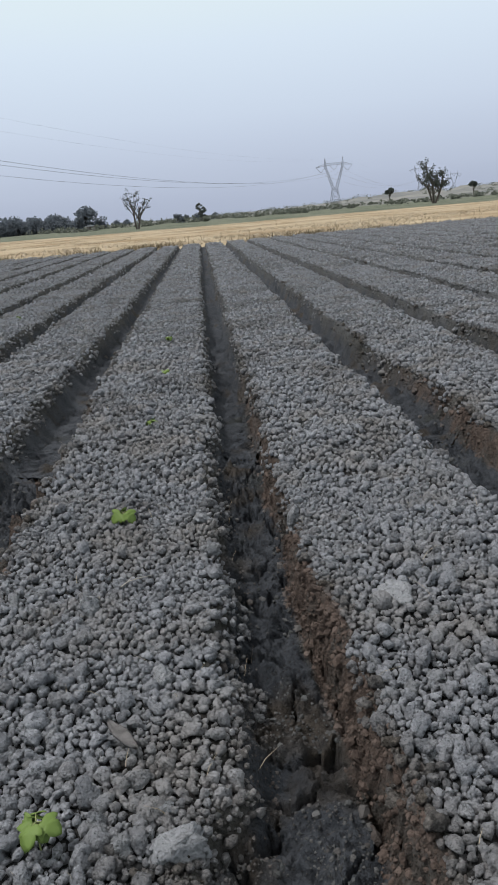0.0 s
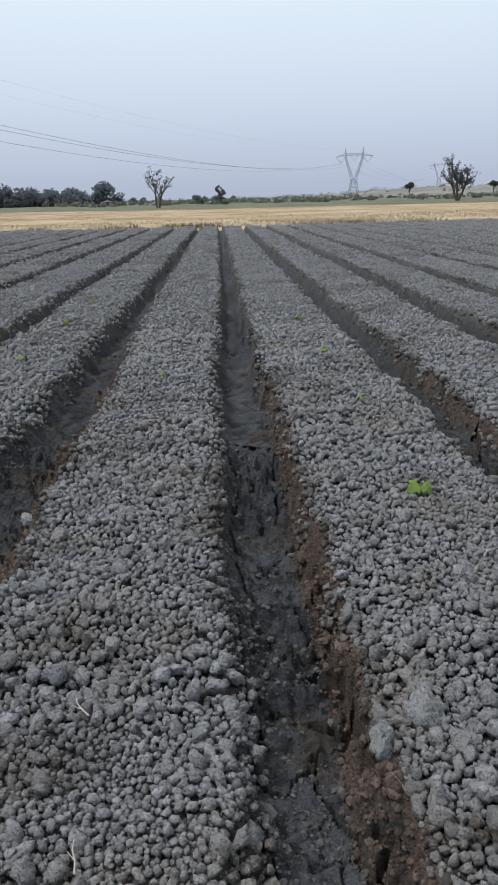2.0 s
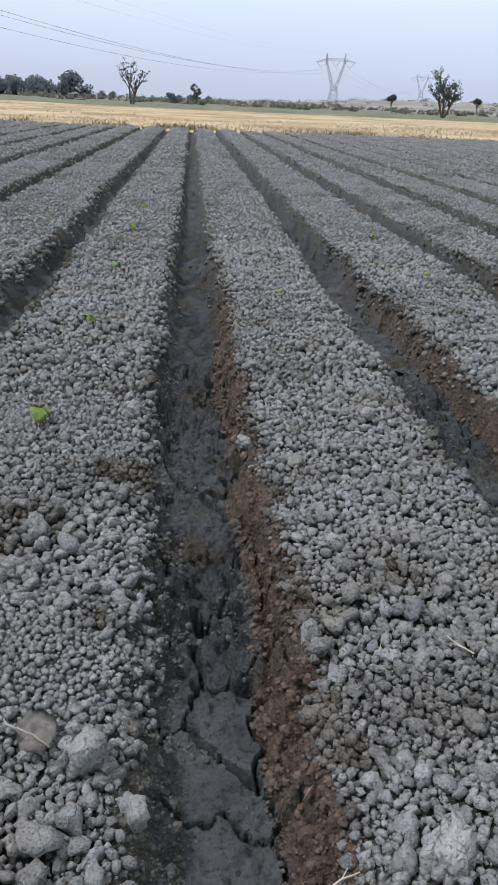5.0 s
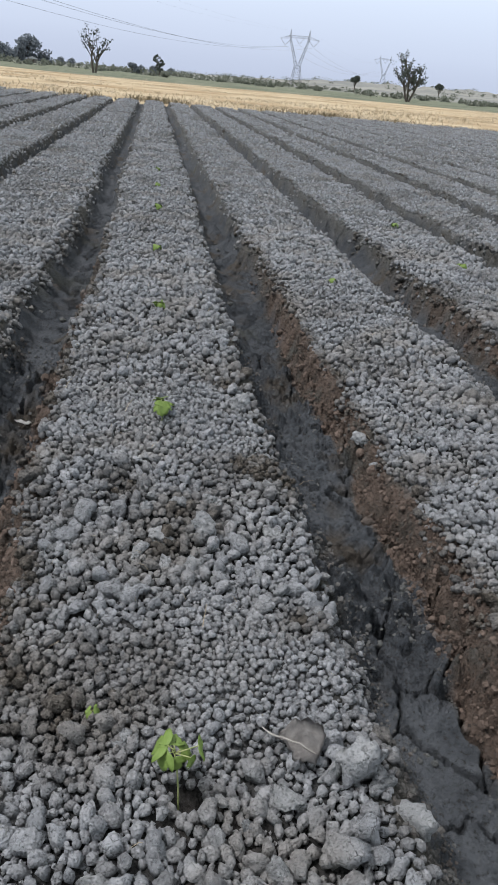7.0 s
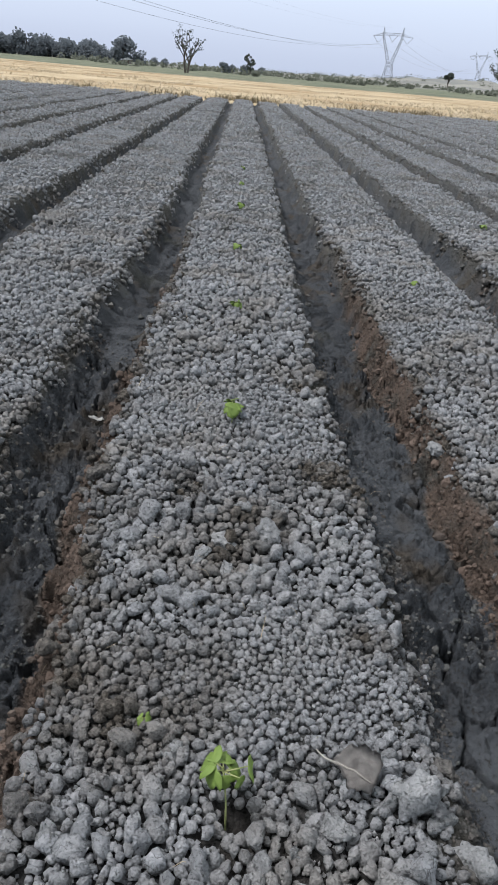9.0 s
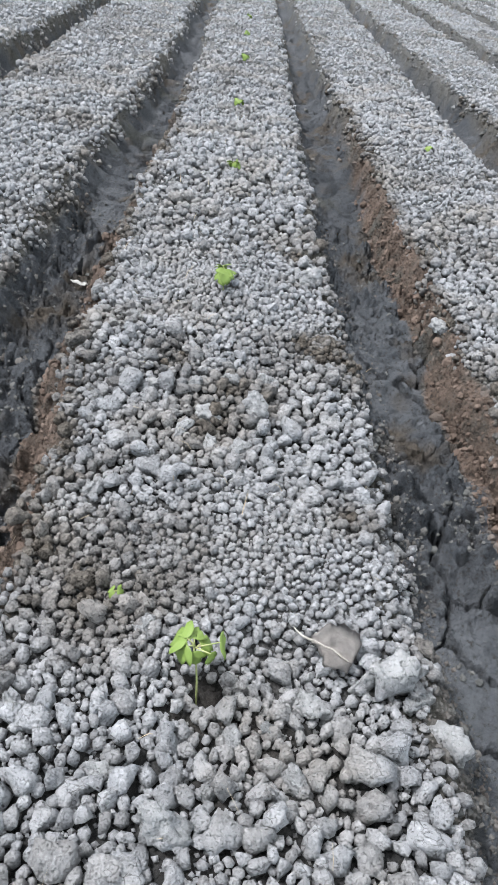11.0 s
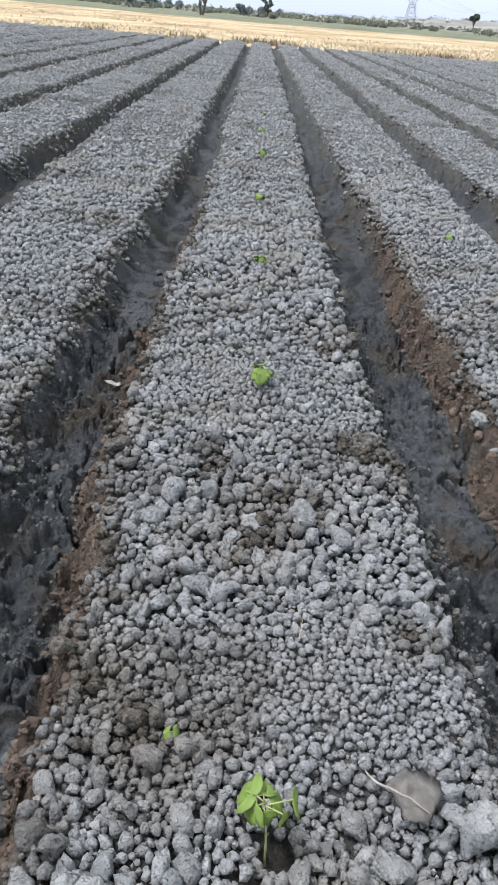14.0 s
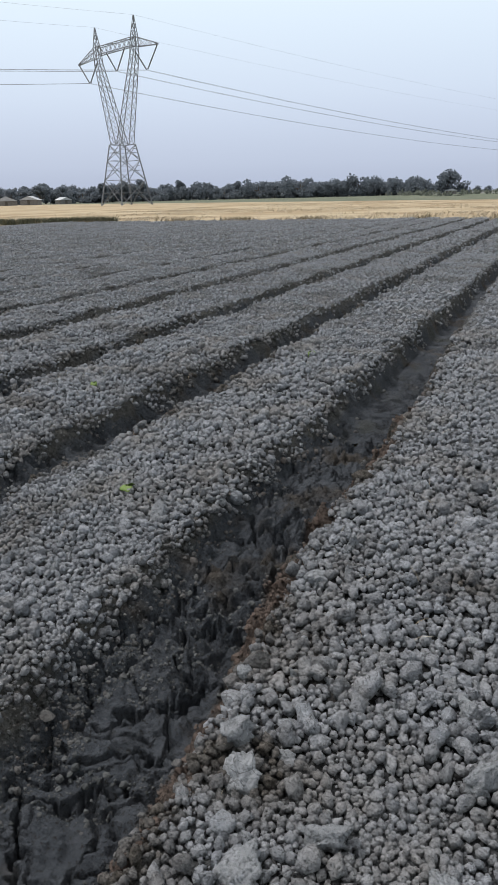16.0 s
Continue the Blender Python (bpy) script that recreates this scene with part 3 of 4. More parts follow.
def bank_crumbs(c, rng):
    """Moist crumbs and lumps half sunk in the furrow's banks, some of them down in the mud."""
    vs, fs, ws, base = [], [], [], 0
    for y0, y1, spacing, lo, hi, level, much in ((1.75, 3.2, 0.0095, 0.0022, 0.0075, 0, 1.0), (1.75, 3.6, 0.017, 0.005, 0.014, 0.5, 0.9), (1.75, 3.6, 0.036, 0.010, 0.024, 1, 0.7),
                                                 (2.8, 5.2, 0.018, 0.004, 0.012, 0, 0.95), (3.3, 6.0, 0.04, 0.010, 0.024, 0.5, 0.7), (5.0, 9.0, 0.040, 0.008, 0.026, 0, 0.8)):
        x, y = scatter(c - 0.4, c + 0.4, y0, y1, spacing, rng)
        z, bottom, bank = profile(x, y)[:3]
        side = np.clip(bank / 0.2, 0, 1)
        thick = ease((value_noise(x * 5.0, y * 5.0, 65) + 0.5 * value_noise(x * 13.0, y * 13.0, 66) + 0.32) / 0.4)
        want = much * side * (0.5 + 0.5 * thick) + bottom * (0.9 if hi < 0.015 else 0.12) * np.maximum(thick - 0.45, 0)
        want = want * np.where((bank < 0.25) & (y < 9.0), 1.0 if hi < 0.01 else 0.35 if hi < 0.016 else 0.12, 1.0)
        want = want * ease((y1 - y) / 0.4) * (ease((y - y0) / 0.4) if y0 > 2 else 1.0)
        keep = (rng.uniform(0, 1, x.size) < want) & in_view(x, y) & (on_bed(x, y) < 0.035)
        x, y, z, bank = x[keep], y[keep], z[keep], bank[keep]
        r = lo + (hi - lo) * rng.uniform(0, 1, x.size) ** 2.6
        if len(x):
            v, f, n = heap(level, x, y, z + r * rng.uniform(-0.25, 0.3, r.size), r, rng)
            brown = np.clip(bank * 1.3 - 0.12 + 0.5 * value_noise(x * 4.0, y * 4.0, 67) + rng.normal(0, 0.12, x.size), 0, 1)
            vs.append(v), fs.append(f + base), ws.append(np.repeat(brown, n))
            base += len(v)
    return (np.concatenate(vs), np.concatenate(fs), np.concatenate(ws)) if vs else None


BED_LABEL = "loose dry grey clay clods covering a raised bed"
BANK_LABEL = "moist brown and slate soil crumbs on a furrow bank"
inner = [(a, b) for a, b in zip(FURROWS[:-1], FURROWS[1:]) if -28 < a < 17]
for n, (a, b) in enumerate(inner):
    made = bed_clods(a, b, np.random.default_rng(100 + n))
    if made:
        tagged(new("bed_clods", mesh_np("bed_clods", made[0], made[1], CLOD, made[3], attrs={"moist": made[2]})), BED_LABEL, "soil clods", group="clod covered beds", kind="stuff")
for n, c in enumerate(FURROWS):
    if -6 < c < 6.5:
        made = bank_crumbs(c, np.random.default_rng(300 + n))
        if made:
            tagged(new("bank_crumbs", mesh_np("bank_crumbs", made[0], made[1], CRUMB, False, attrs={"moist": made[2]})), BANK_LABEL, "soil crumbs", group="furrow banks", kind="stuff")


def clod_mesh(seed):
    """One large clod: a lumpy ball, cut by planes and crusted."""
    v, f = SHAPES[3]
    w = v[seed % len(v)].copy()
    n = value_noise(w[:, 0] * 3 + seed, w[:, 1] * 3 + w[:, 2] * 2, 70) + 0.6 * value_noise(w[:, 0] * 7, w[:, 2] * 7 + w[:, 1] * 5 + seed, 71)
    w *= (1 + 0.16 * n)[:, None]
    me = mesh_np("clod", w, f, CLOD_ONE)
    return me


CLOD_MESHES = [clod_mesh(k) for k in range(14)]


def large_clod(x, y, r, rng, label="large dry grey clay clod on a raised bed"):
    z = float(profile(np.array([x]), np.array([y]))[0][0])
    ob = new("clod", CLOD_MESHES[int(rng.integers(len(CLOD_MESHES)))])
    turn = Euler(rng.uniform(0, 6.28, 3)).to_matrix().to_4x4()
    ob.matrix_world = Matrix.Translation((x, y, z + 0.42 * r)) @ turn @ Matrix.Diagonal((r, r * rng.uniform(0.8, 1), r * rng.uniform(0.7, 0.95), 1))
    return tagged(ob, label, "clod", group="large clods")


crng = np.random.default_rng(77)
for x, y, r in ((0.533, 2.317, 0.066), (0.614, 2.216, 0.036), (0.373, 2.256, 0.038), (1.18, 2.11, 0.062), (2.183, 2.553, 0.056),
                (2.716, 2.794, 0.036), (2.457, 3.17, 0.044), (-1.352, 2.6, 0.05), (-1.30, 3.24, 0.045), (0.471, 4.01, 0.046),
                (1.0, 2.67, 0.036), (3.18, 3.79, 0.045), (2.82, 3.79, 0.04), (0.137, 2.03, 0.045), (1.482, 3.456, 0.036),
                (0.919, 3.81, 0.04), (-1.257, 3.47, 0.04), (3.42, 3.05, 0.05), (0.618, 2.738, 0.028), (0.236, 2.96, 0.035),
                (0.26, 3.12, 0.042), (0.14, 3.07, 0.04), (0.2, 3.24, 0.038), (2.80, 2.25, 0.055), (2.07, 2.48, 0.045), (-2.03, 3.52, 0.045), (-1.25, 2.53, 0.045), (-1.19, 2.42, 0.048), (-0.98, 2.33, 0.044), (-0.76, 2.3, 0.05), (-0.74, 2.6, 0.048), (-0.78, 2.8, 0.042), (-1.1, 2.2, 0.04)):
    large_clod(x, y, r, crng)
bx, by = crng.uniform(-4.2, 4.6, 1500), 1.75 + 4.0 * crng.uniform(0, 1, 1500) ** 1.3
good = (on_bed(bx, by) > 0.01) & in_view(bx, by) & (coarse_at(bx, by) > crng.uniform(0.2, 0.8, bx.size))
for x, y in list(zip(bx[good], by[good]))[:255]:
    large_clod(float(x), float(y), float(crng.uniform(0.018, 0.031)), crng)


# ---- thin solids ----
def tube(points, radii, sides=6):
    """Vertices and quads of a tapering tube through some points."""
    pts = [Vector(p) for p in points]
    v, f = [], []
    for i, p in enumerate(pts):
        along = (pts[min(i + 1, len(pts) - 1)] - pts[max(i - 1, 0)]).normalized()
        a = along.orthogonal().normalized()
        b = along.cross(a)
        for k in range(sides):
            t = 2 * math.pi * k / sides
            v.append(p + (a * math.cos(t) + b * math.sin(t)) * radii[i])
    for i in range(len(pts) - 1):
        for k in range(sides):
            j = (k + 1) % sides
            f.append((i * sides + k, i * sides + j, (i + 1) * sides + j, (i + 1) * sides + k))
    return [tuple(p) for p in v], f


def joined(pieces):
    v, f = [], []
    for pv, pf in pieces:
        n = len(v)
        v += pv
        f += [tuple(i + n for i in q) for q in pf]
    return v, f


def solid(name, pieces, mat, smooth=True):
    v, f = joined(pieces)
    me = bpy.data.meshes.new(name)
    me.from_pydata(v, [], f)
    me.polygons.foreach_set("use_smooth", [smooth] * len(f))
    me.materials.append(mat)
    me.update()
    return me


# ---- seedlings ----
def lobed_leaf(size, rng):
    """A young leaf with three deep lobes, folded along its midrib, with thickness."""
    # one half of the outline, from the base round to the tip, each with the midrib point it is joined to
    half = ((0.18, -0.08, 0), (0.46, -0.02, 0), (0.70, 0.22, 1), (0.76, 0.42, 1), (0.58, 0.46, 1), (0.40, 0.47, 2), (0.44, 0.64, 2), (0.30, 0.84, 3))
    ribs = (0.0, 0.24, 0.46, 0.72, 1.0)
    fold, curl = rng.uniform(0.05, 0.4), rng.uniform(0.3, 0.8)
    bm = bmesh.new()
    spine = [bm.verts.new((0, t * size, -curl * size * t * t)) for t in ribs]
    for sign in (1, -1):
        side = [bm.verts.new((sign * x * size, y * size, (fold * x - curl * y * y - 0.45 * x * x + rng.uniform(-0.06, 0.06)) * size)) for x, y, _ in half]
        tris = []
        for k in range(len(half) - 1):
            tris.append((spine[half[k][2]], side[k], side[k + 1]))
            if half[k + 1][2] != half[k][2]:
                tris.append((spine[half[k][2]], side[k + 1], spine[half[k + 1][2]]))
        tris.append((spine[3], side[-1], spine[4]))
        for tri in tris:
            bm.faces.new(tri if sign > 0 else tri[::-1])
    bmesh.ops.subdivide_edges(bm, edges=bm.edges[:], cuts=1, use_grid_fill=True, smooth=0.15)
    bmesh.ops.solidify(bm, geom=bm.faces[:], thickness=size * 0.012)
    bmesh.ops.recalc_face_normals(bm, faces=bm.faces[:])
    me = bpy.data.meshes.new("leaf")
    bm.to_mesh(me)
    bm.free()
    me.polygons.foreach_set("use_smooth", [True] * len(me.polygons))
    me.materials.append(SEED)
    return me


def seedling(x, y, tall, spread, seed, sink=0.01, lean=(0.0, 0.0), turn=None):
    """A thin stem with leaves on short stalks. spread: for each leaf its size, bearing, stalk, droop and tilt."""
    rng = random.Random(seed)
    z = float(profile(np.array([x]), np.array([y]))[0][0])
    ob = empty("cotton_seedling", pose(x, y, z - sink, 0, 0, rng.uniform(0, 360) if turn is None else turn),
               label="young green cotton seedling on a cloddy bed", category="seedling", group="seedlings along the beds")
    top = Vector((lean[0], lean[1], tall))
    pts = [(0, 0, 0), (top.x * 0.2, top.y * 0.3 + 0.004, tall * 0.4), (top.x * 0.6, top.y * 0.7 + 0.003, tall * 0.75), tuple(top)]
    part("stem", solid("stem", [tube(pts, (0.0022, 0.0019, 0.0016, 0.0013))], STALK), ob)
    for size, bearing, stalk, droop, tilt in spread:
        lf = part("leaf", lobed_leaf(size, rng), ob)
        start = top - Vector((0, 0, rng.uniform(0, 0.15) * tall))
        place = Matrix.Translation(start) @ pose(0, 0, 0, 0, 0, bearing) @ pose(0, stalk, stalk * 0.35, -droop, tilt, 0)
        lf.matrix_basis = place
        part("petiole", solid("petiole", [tube([tuple(start), tuple(place.translation)], (0.0013, 0.001), 5)], STALK), ob)
    return ob


def ring(count, leaf, seed):
    rng = random.Random(seed)
    return [(leaf * rng.uniform(0.6, 1.25), 360 / count * k + rng.uniform(-40, 40), leaf * rng.uniform(0.15, 0.5), rng.uniform(0, 45), rng.uniform(-35, 35)) for k in range(count)]


# the nearest one stands in a small hollow; bearings from the row's direction, anticlockwise
seedling(0.176, 2.256, 0.16, ((0.044, 62, 0.014, 14, -16), (0.036, 8, 0.010, 4, 12), (0.036, 122, 0.012, 40, -10), (0.026, 182, 0.012, 58, 8),
                              (0.034, -60, 0.012, 16, 18), (0.034, -86, 0.042, 44, 12), (0.022, -126, 0.034, 58, -14), (0.030, 30, 0.018, -8, -20)), 500, sink=0.008, lean=(-0.012, 0.014), turn=0)
for n, (x, y, tall, leaf, count) in enumerate(((0.143, 3.80, 0.10, 0.040, 7), (0.127, 5.16, 0.08, 0.038, 5), (0.12, 6.7, 0.07, 0.036, 5),
                                              (0.12, 8.3, 0.07, 0.038, 4), (0.1, 9.9, 0.07, 0.038, 4), (0.1, 11.5, 0.07, 0.038, 4),
                                              (2.515, 2.28, 0.10, 0.034, 9), (2.495, 3.86, 0.07, 0.042, 5), (2.49, 5.2, 0.06, 0.036, 4), (2.47, 6.8, 0.06, 0.036, 4), (2.41, 8.4, 0.06, 0.038, 4),
                                              (-2.26, 3.66, 0.05, 0.03, 3), (-2.36, 6.3, 0.06, 0.036, 4), (-3.43, 5.1, 0.05, 0.03, 3), (0.005, 2.45, 0.035, 0.016, 3),
                                              (1.26, 6.0, 0.05, 0.032, 3))):
    seedling(x, y, tall, ring(count, leaf, 520 + n), 501 + n)


# ---- litter on the soil ----
def crumpled(name, size, seed, mat, label, category, x, y, lift=0.012, turn=0.0, slim=0.6):
    rng = np.random.default_rng(seed)
    n = 9
    bm = bmesh.new()
    rows = [[bm.verts.new(((i / (n - 1) - 0.5) * size * slim * math.sin(math.pi * (0.12 + 0.86 * j / (n - 1))) ** 0.7, (j / (n - 1) - 0.5) * size,
                           0.28 * size * slim * (float(value_noise(i * 0.55 + seed, j * 0.5, 80)) + 0.5 * abs(i / (n - 1) - 0.5)))) for i in range(n)] for j in range(n)]
    for j in range(n - 1):
        for i in range(n - 1):
            bm.faces.new((rows[j][i], rows[j][i + 1], rows[j + 1][i + 1], rows[j + 1][i]))
    bmesh.ops.solidify(bm, geom=bm.faces[:], thickness=0.0012)
    me = bpy.data.meshes.new(name)
    bm.to_mesh(me)
    bm.free()
    me.polygons.foreach_set("use_smooth", [True] * len(me.polygons))
    me.materials.append(mat)
    z = float(profile(np.array([x]), np.array([y]))[0][0])
    ob = new(name, me)
    ob.matrix_world = pose(x, y, z + lift, rng.uniform(-12, 12), rng.uniform(-12, 12), turn)
    return tagged(ob, label, category)




def curled_leaf(x, y, size, turn, lift):
    """A broad withered leaf, opened in a shallow fold along its pale midrib, with its stalk still on."""
    n = 17
    bm = bmesh.new()
    rows = []
    for j in range(n):
        row = []
        for i in range(n):
            u, v = i / (n - 1) * 2 - 1, j / (n - 1)
            half = 0.44 * (1 - 0.8 * v ** 2.2) * (0.55 + 0.45 * min(1, v / 0.3)) * (1 + 0.12 * math.sin(8 * v + 2 * u))
            crumple = 0.3 * float(value_noise(i * 0.4, j * 0.4, 83)) + 0.08 * float(value_noise(i * 0.95, j * 0.95, 84))
            pz = half * (0.42 * abs(u) - 0.25 * max(-u, 0) ** 2 + 1.1 * max(u, 0) ** 2.5) + crumple * (0.3 + abs(u)) - 0.25 * (v - 0.5) ** 2
            row.append(bm.verts.new((u * half * (0.85 if u > 0 else 1.1) * size, (v - 0.5) * size, pz * size)))
        rows.append(row)
    for j in range(n - 1):
        for i in range(n - 1):
            bm.faces.new((rows[j][i], rows[j][i + 1], rows[j + 1][i + 1], rows[j + 1][i]))
    mid = [rows[j][n // 2].co.copy() + Vector((0, 0, 0.0012)) for j in range(0, n, 2)]
    bmesh.ops.solidify(bm, geom=bm.faces[:], thickness=0.001)
    me = bpy.data.meshes.new("blade")
    bm.to_mesh(me)
    bm.free()
    me.polygons.foreach_set("use_smooth", [True] * len(me.polygons))
    me.materials.append(DRY)
    z = float(profile(np.array([x]), np.array([y]))[0][0])
    ob = empty("dry_leaf", pose(x, y, z + lift, 4, 10, turn), label="broad withered greyish leaf folded among grey clods", category="dry leaf")
    part("blade", me, ob)
    part("midrib", solid("midrib", [tube([tuple(p) for p in mid], [0.0012 + 0.0012 * k / len(mid) for k in range(len(mid))], 6)], RIB), ob, "pale raised midrib")
    e = mid[-1]
    stalk = [tuple(e), (e.x - 0.04 * size, e.y + 0.16 * size, e.z + 0.03 * size), (e.x + 0.05 * size, e.y + 0.33 * size, e.z), (e.x + 0.16 * size, e.y + 0.42 * size, e.z - 0.05 * size)]
    part("stalk", solid("stalk", [tube(stalk, (0.0024, 0.0021, 0.0017, 0.0013), 6)], RIB), ob, "thin pale curved stalk")
    return ob


curled_leaf(0.41, 2.35, 0.088, 62, 0.05)
crumpled("dry_leaf", 0.12, 5, DRY, "dry curled brown leaf lying among grey clods", "dry leaf", 2.645, 2.55, 0.05, 40, 0.3)
crumpled("plastic_scrap", 0.075, 8, simple("plastic_scrap", (0.34, 0.345, 0.35), (0.45, 0.45, 0.45), 30, 0.6), "crumpled pale plastic scrap in a furrow", "litter", -0.40, 4.04, 0.03, 60)


def twig(x, y, length, turn, seed):
    rng = random.Random(seed)
    z = float(profile(np.array([x]), np.array([y]))[0][0])
    pts = [(length * (t - 0.5), rng.uniform(-0.08, 0.08) * length, 0.02 * length * math.sin(3 * t)) for t in (0, 0.3, 0.6, 1)]
    pieces = [tube(pts, (0.0022, 0.002, 0.0017, 0.001), 5)]
    side = pts[1]
    pieces.append(tube([side, (side[0] + 0.25 * length, side[1] + 0.16 * length, side[2] + 0.03 * length)], (0.0014, 0.0008), 5))
    ob = new("twig", solid("twig", pieces, TWIG))
    ob.matrix_world = pose(x, y, z + 0.035, 0, rng.uniform(-6, 6), turn)
    return tagged(ob, "thin pale dry twig lying on the clods", "twig", group="twigs on the beds")


for n, (x, y, length, turn) in enumerate(((2.32, 2.19, 0.16, -40), (1.35, 2.62, 0.1, 120), (1.42, 2.2, 0.09, 100), 
                                           (1.0, 2.1, 0.08, 20), (2.6, 3.3, 0.12, 35))):
    twig(x, y, length, turn, 600 + n)


def blades(places, tall, width, rng, mat, name, spread=0.5, per=4):
    """Many thin grass or straw blades, each a bent strip of two quads."""
    n = len(places) * per
    px, py, pz = (np.repeat(c, per) for c in places.T)
    px, py = px + rng.normal(0, width * 6, n), py + rng.normal(0, width * 6, n)
    h = tall * rng.uniform(0.45, 1.1, n)
    a = rng.uniform(0, 2 * np.pi, n)
    b = rng.uniform(0, 2 * np.pi, n)
    lean = spread * rng.uniform(0.1, 1, n) * h
    wx, wy = np.cos(a) * width / 2, np.sin(a) * width / 2
    rows = []
    for t, k in ((0, 1.0), (0.55, 0.8), (1.0, 0.25)):
        cx, cy, cz = px + np.cos(b) * lean * t * t, py + np.sin(b) * lean * t * t, pz + h * t
        rows += [np.stack([cx - wx * k, cy - wy * k, cz], 1), np.stack([cx + wx * k, cy + wy * k, cz], 1)]
    v = np.stack(rows, 1).reshape(-1, 3)
    o = (np.arange(n) * 6)[:, None]
    f = np.concatenate([o + [[0, 1, 3, 2]], o + [[2, 3, 5, 4]]])
    return mesh_np(name, v, f, mat, smooth=False)


srng = np.random.default_rng(9)
lx, ly = srng.uniform(-5, 5, 900), srng.uniform(1.7, 6.5, 900)
ok = (on_bed(lx, ly) > -0.05) & in_view(lx, ly)
lx, ly = lx[ok], ly[ok]
litter = blades(np.stack([lx, ly, profile(lx, ly)[0] + 0.02], 1), 0.035, 0.0016, srng, STRAW, "straw_litter", 2.2, 1)
tagged(new("straw_litter", litter), "scattered bits of dry straw on the clods", "straw", kind="stuff")

# standing straw along the end of the furrows and over the stubble field behind
tx, ty = srng.uniform(-45, 45, 30000), FIELD_END - 0.6 + 72 * srng.uniform(0, 1, 30000) ** 2.2
ty = ty + 1.6 * value_noise(tx * 0.5, tx * 0, 92) + 0.8 * value_noise(tx * 1.7, tx * 0, 93)
thick = value_noise(tx * 0.16, ty * 0.25, 90) + 0.6 * value_noise(tx * 0.6, ty * 0.8, 91)
ok = thick > srng.uniform(-0.15, 0.45, tx.size)
tx, ty = tx[ok], ty[ok]
stubble = blades(np.stack([tx, ty, np.full(tx.size, -0.05)], 1), 0.12, 0.04, srng, STRAW, "straw_stubble", 1.6, 3)
tagged(new("straw_stubble", stubble), "pale yellow standing straw at the field edge", "straw", kind="stuff")
gx = srng.uniform(-40, 40, 2600)
clump = value_noise(gx * 0.55, gx * 0, 95) > srng.uniform(0.12, 0.45, gx.size)
gx = gx[clump]
gy = FIELD_END - 0.3 + srng.uniform(0, 1.2, gx.size) ** 2
weeds = blades(np.stack([gx, gy, np.full(gx.size, -0.05)], 1), 0.26, 0.04, srng, leaf_material("brown_weeds", (0.12, 0.095, 0.06), (0.24, 0.185, 0.11)), "dry_weeds", 0.9, 4)
tagged(new("dry_weeds", weeds), "brown dry weed clumps along the field edge", "weeds", kind="stuff")

# a bank of dark grass where the field ends at its far corner
ex = srng.uniform(0, 1, 1500)
gx, gy = -36.5 + 11.5 * ex, 32.4 + 5.3 * ex + srng.normal(0, 0.16, ex.size)
verge = blades(np.stack([gx, gy, np.full(gx.size, -0.06)], 1), 0.34, 0.035, srng, leaf_material("verge_grass", (0.05, 0.055, 0.035), (0.11, 0.105, 0.06)), "grass_verge", 0.8, 4)
tagged(new("grass_verge", verge), "dark low grass along the end of the field", "grass", kind="stuff")


# ---- trees ----
def limb(p0, away, length, r0, r1, rng, bend=0.25, n=4):
    pts, radii, p, d = [p0], [r0], Vector(p0), Vector(away).normalized()
    for k in range(n):
        d = (d + Vector((rng.gauss(0, bend), rng.gauss(0, bend), rng.gauss(0.06, bend * 0.6)))).normalized()
        p = p + d * length / n
        pts.append(tuple(p))
        radii.append(r0 + (r1 - r0) * (k + 1) / n)
    return pts, radii


def leaf_cloud(centres, count, size, seed, mat, name="crown"):
    """Many small leaf blades round each of the centres (x, y, z, radius), each a bent pair of triangles."""
    rng = np.random.default_rng(seed)
    c = np.repeat(np.array(centres), count, axis=0)
    d = rng.normal(size=(len(c), 3))
    d /= np.linalg.norm(d, axis=1)[:, None]
    p = c[:, :3] + d * (c[:, 3] * rng.uniform(0.25, 1.0, len(c)) ** 0.6)[:, None] * (1, 1, 0.8)
    m = turns(rng, len(c))
    s = size * rng.uniform(0.5, 1.3, len(c))
    quad = np.array([(-0.5, -0.3, 0.0), (0.5, -0.35, 0.12), (0.45, 0.35, -0.1), (-0.45, 0.3, 0.15)])
    v = np.einsum("nij,kj->nki", m, quad) * s[:, None, None] + p[:, None]
    f = np.arange(len(c) * 4).reshape(-1, 4)
    return mesh_np(name, v.reshape(-1, 3), f, mat, smooth=False)


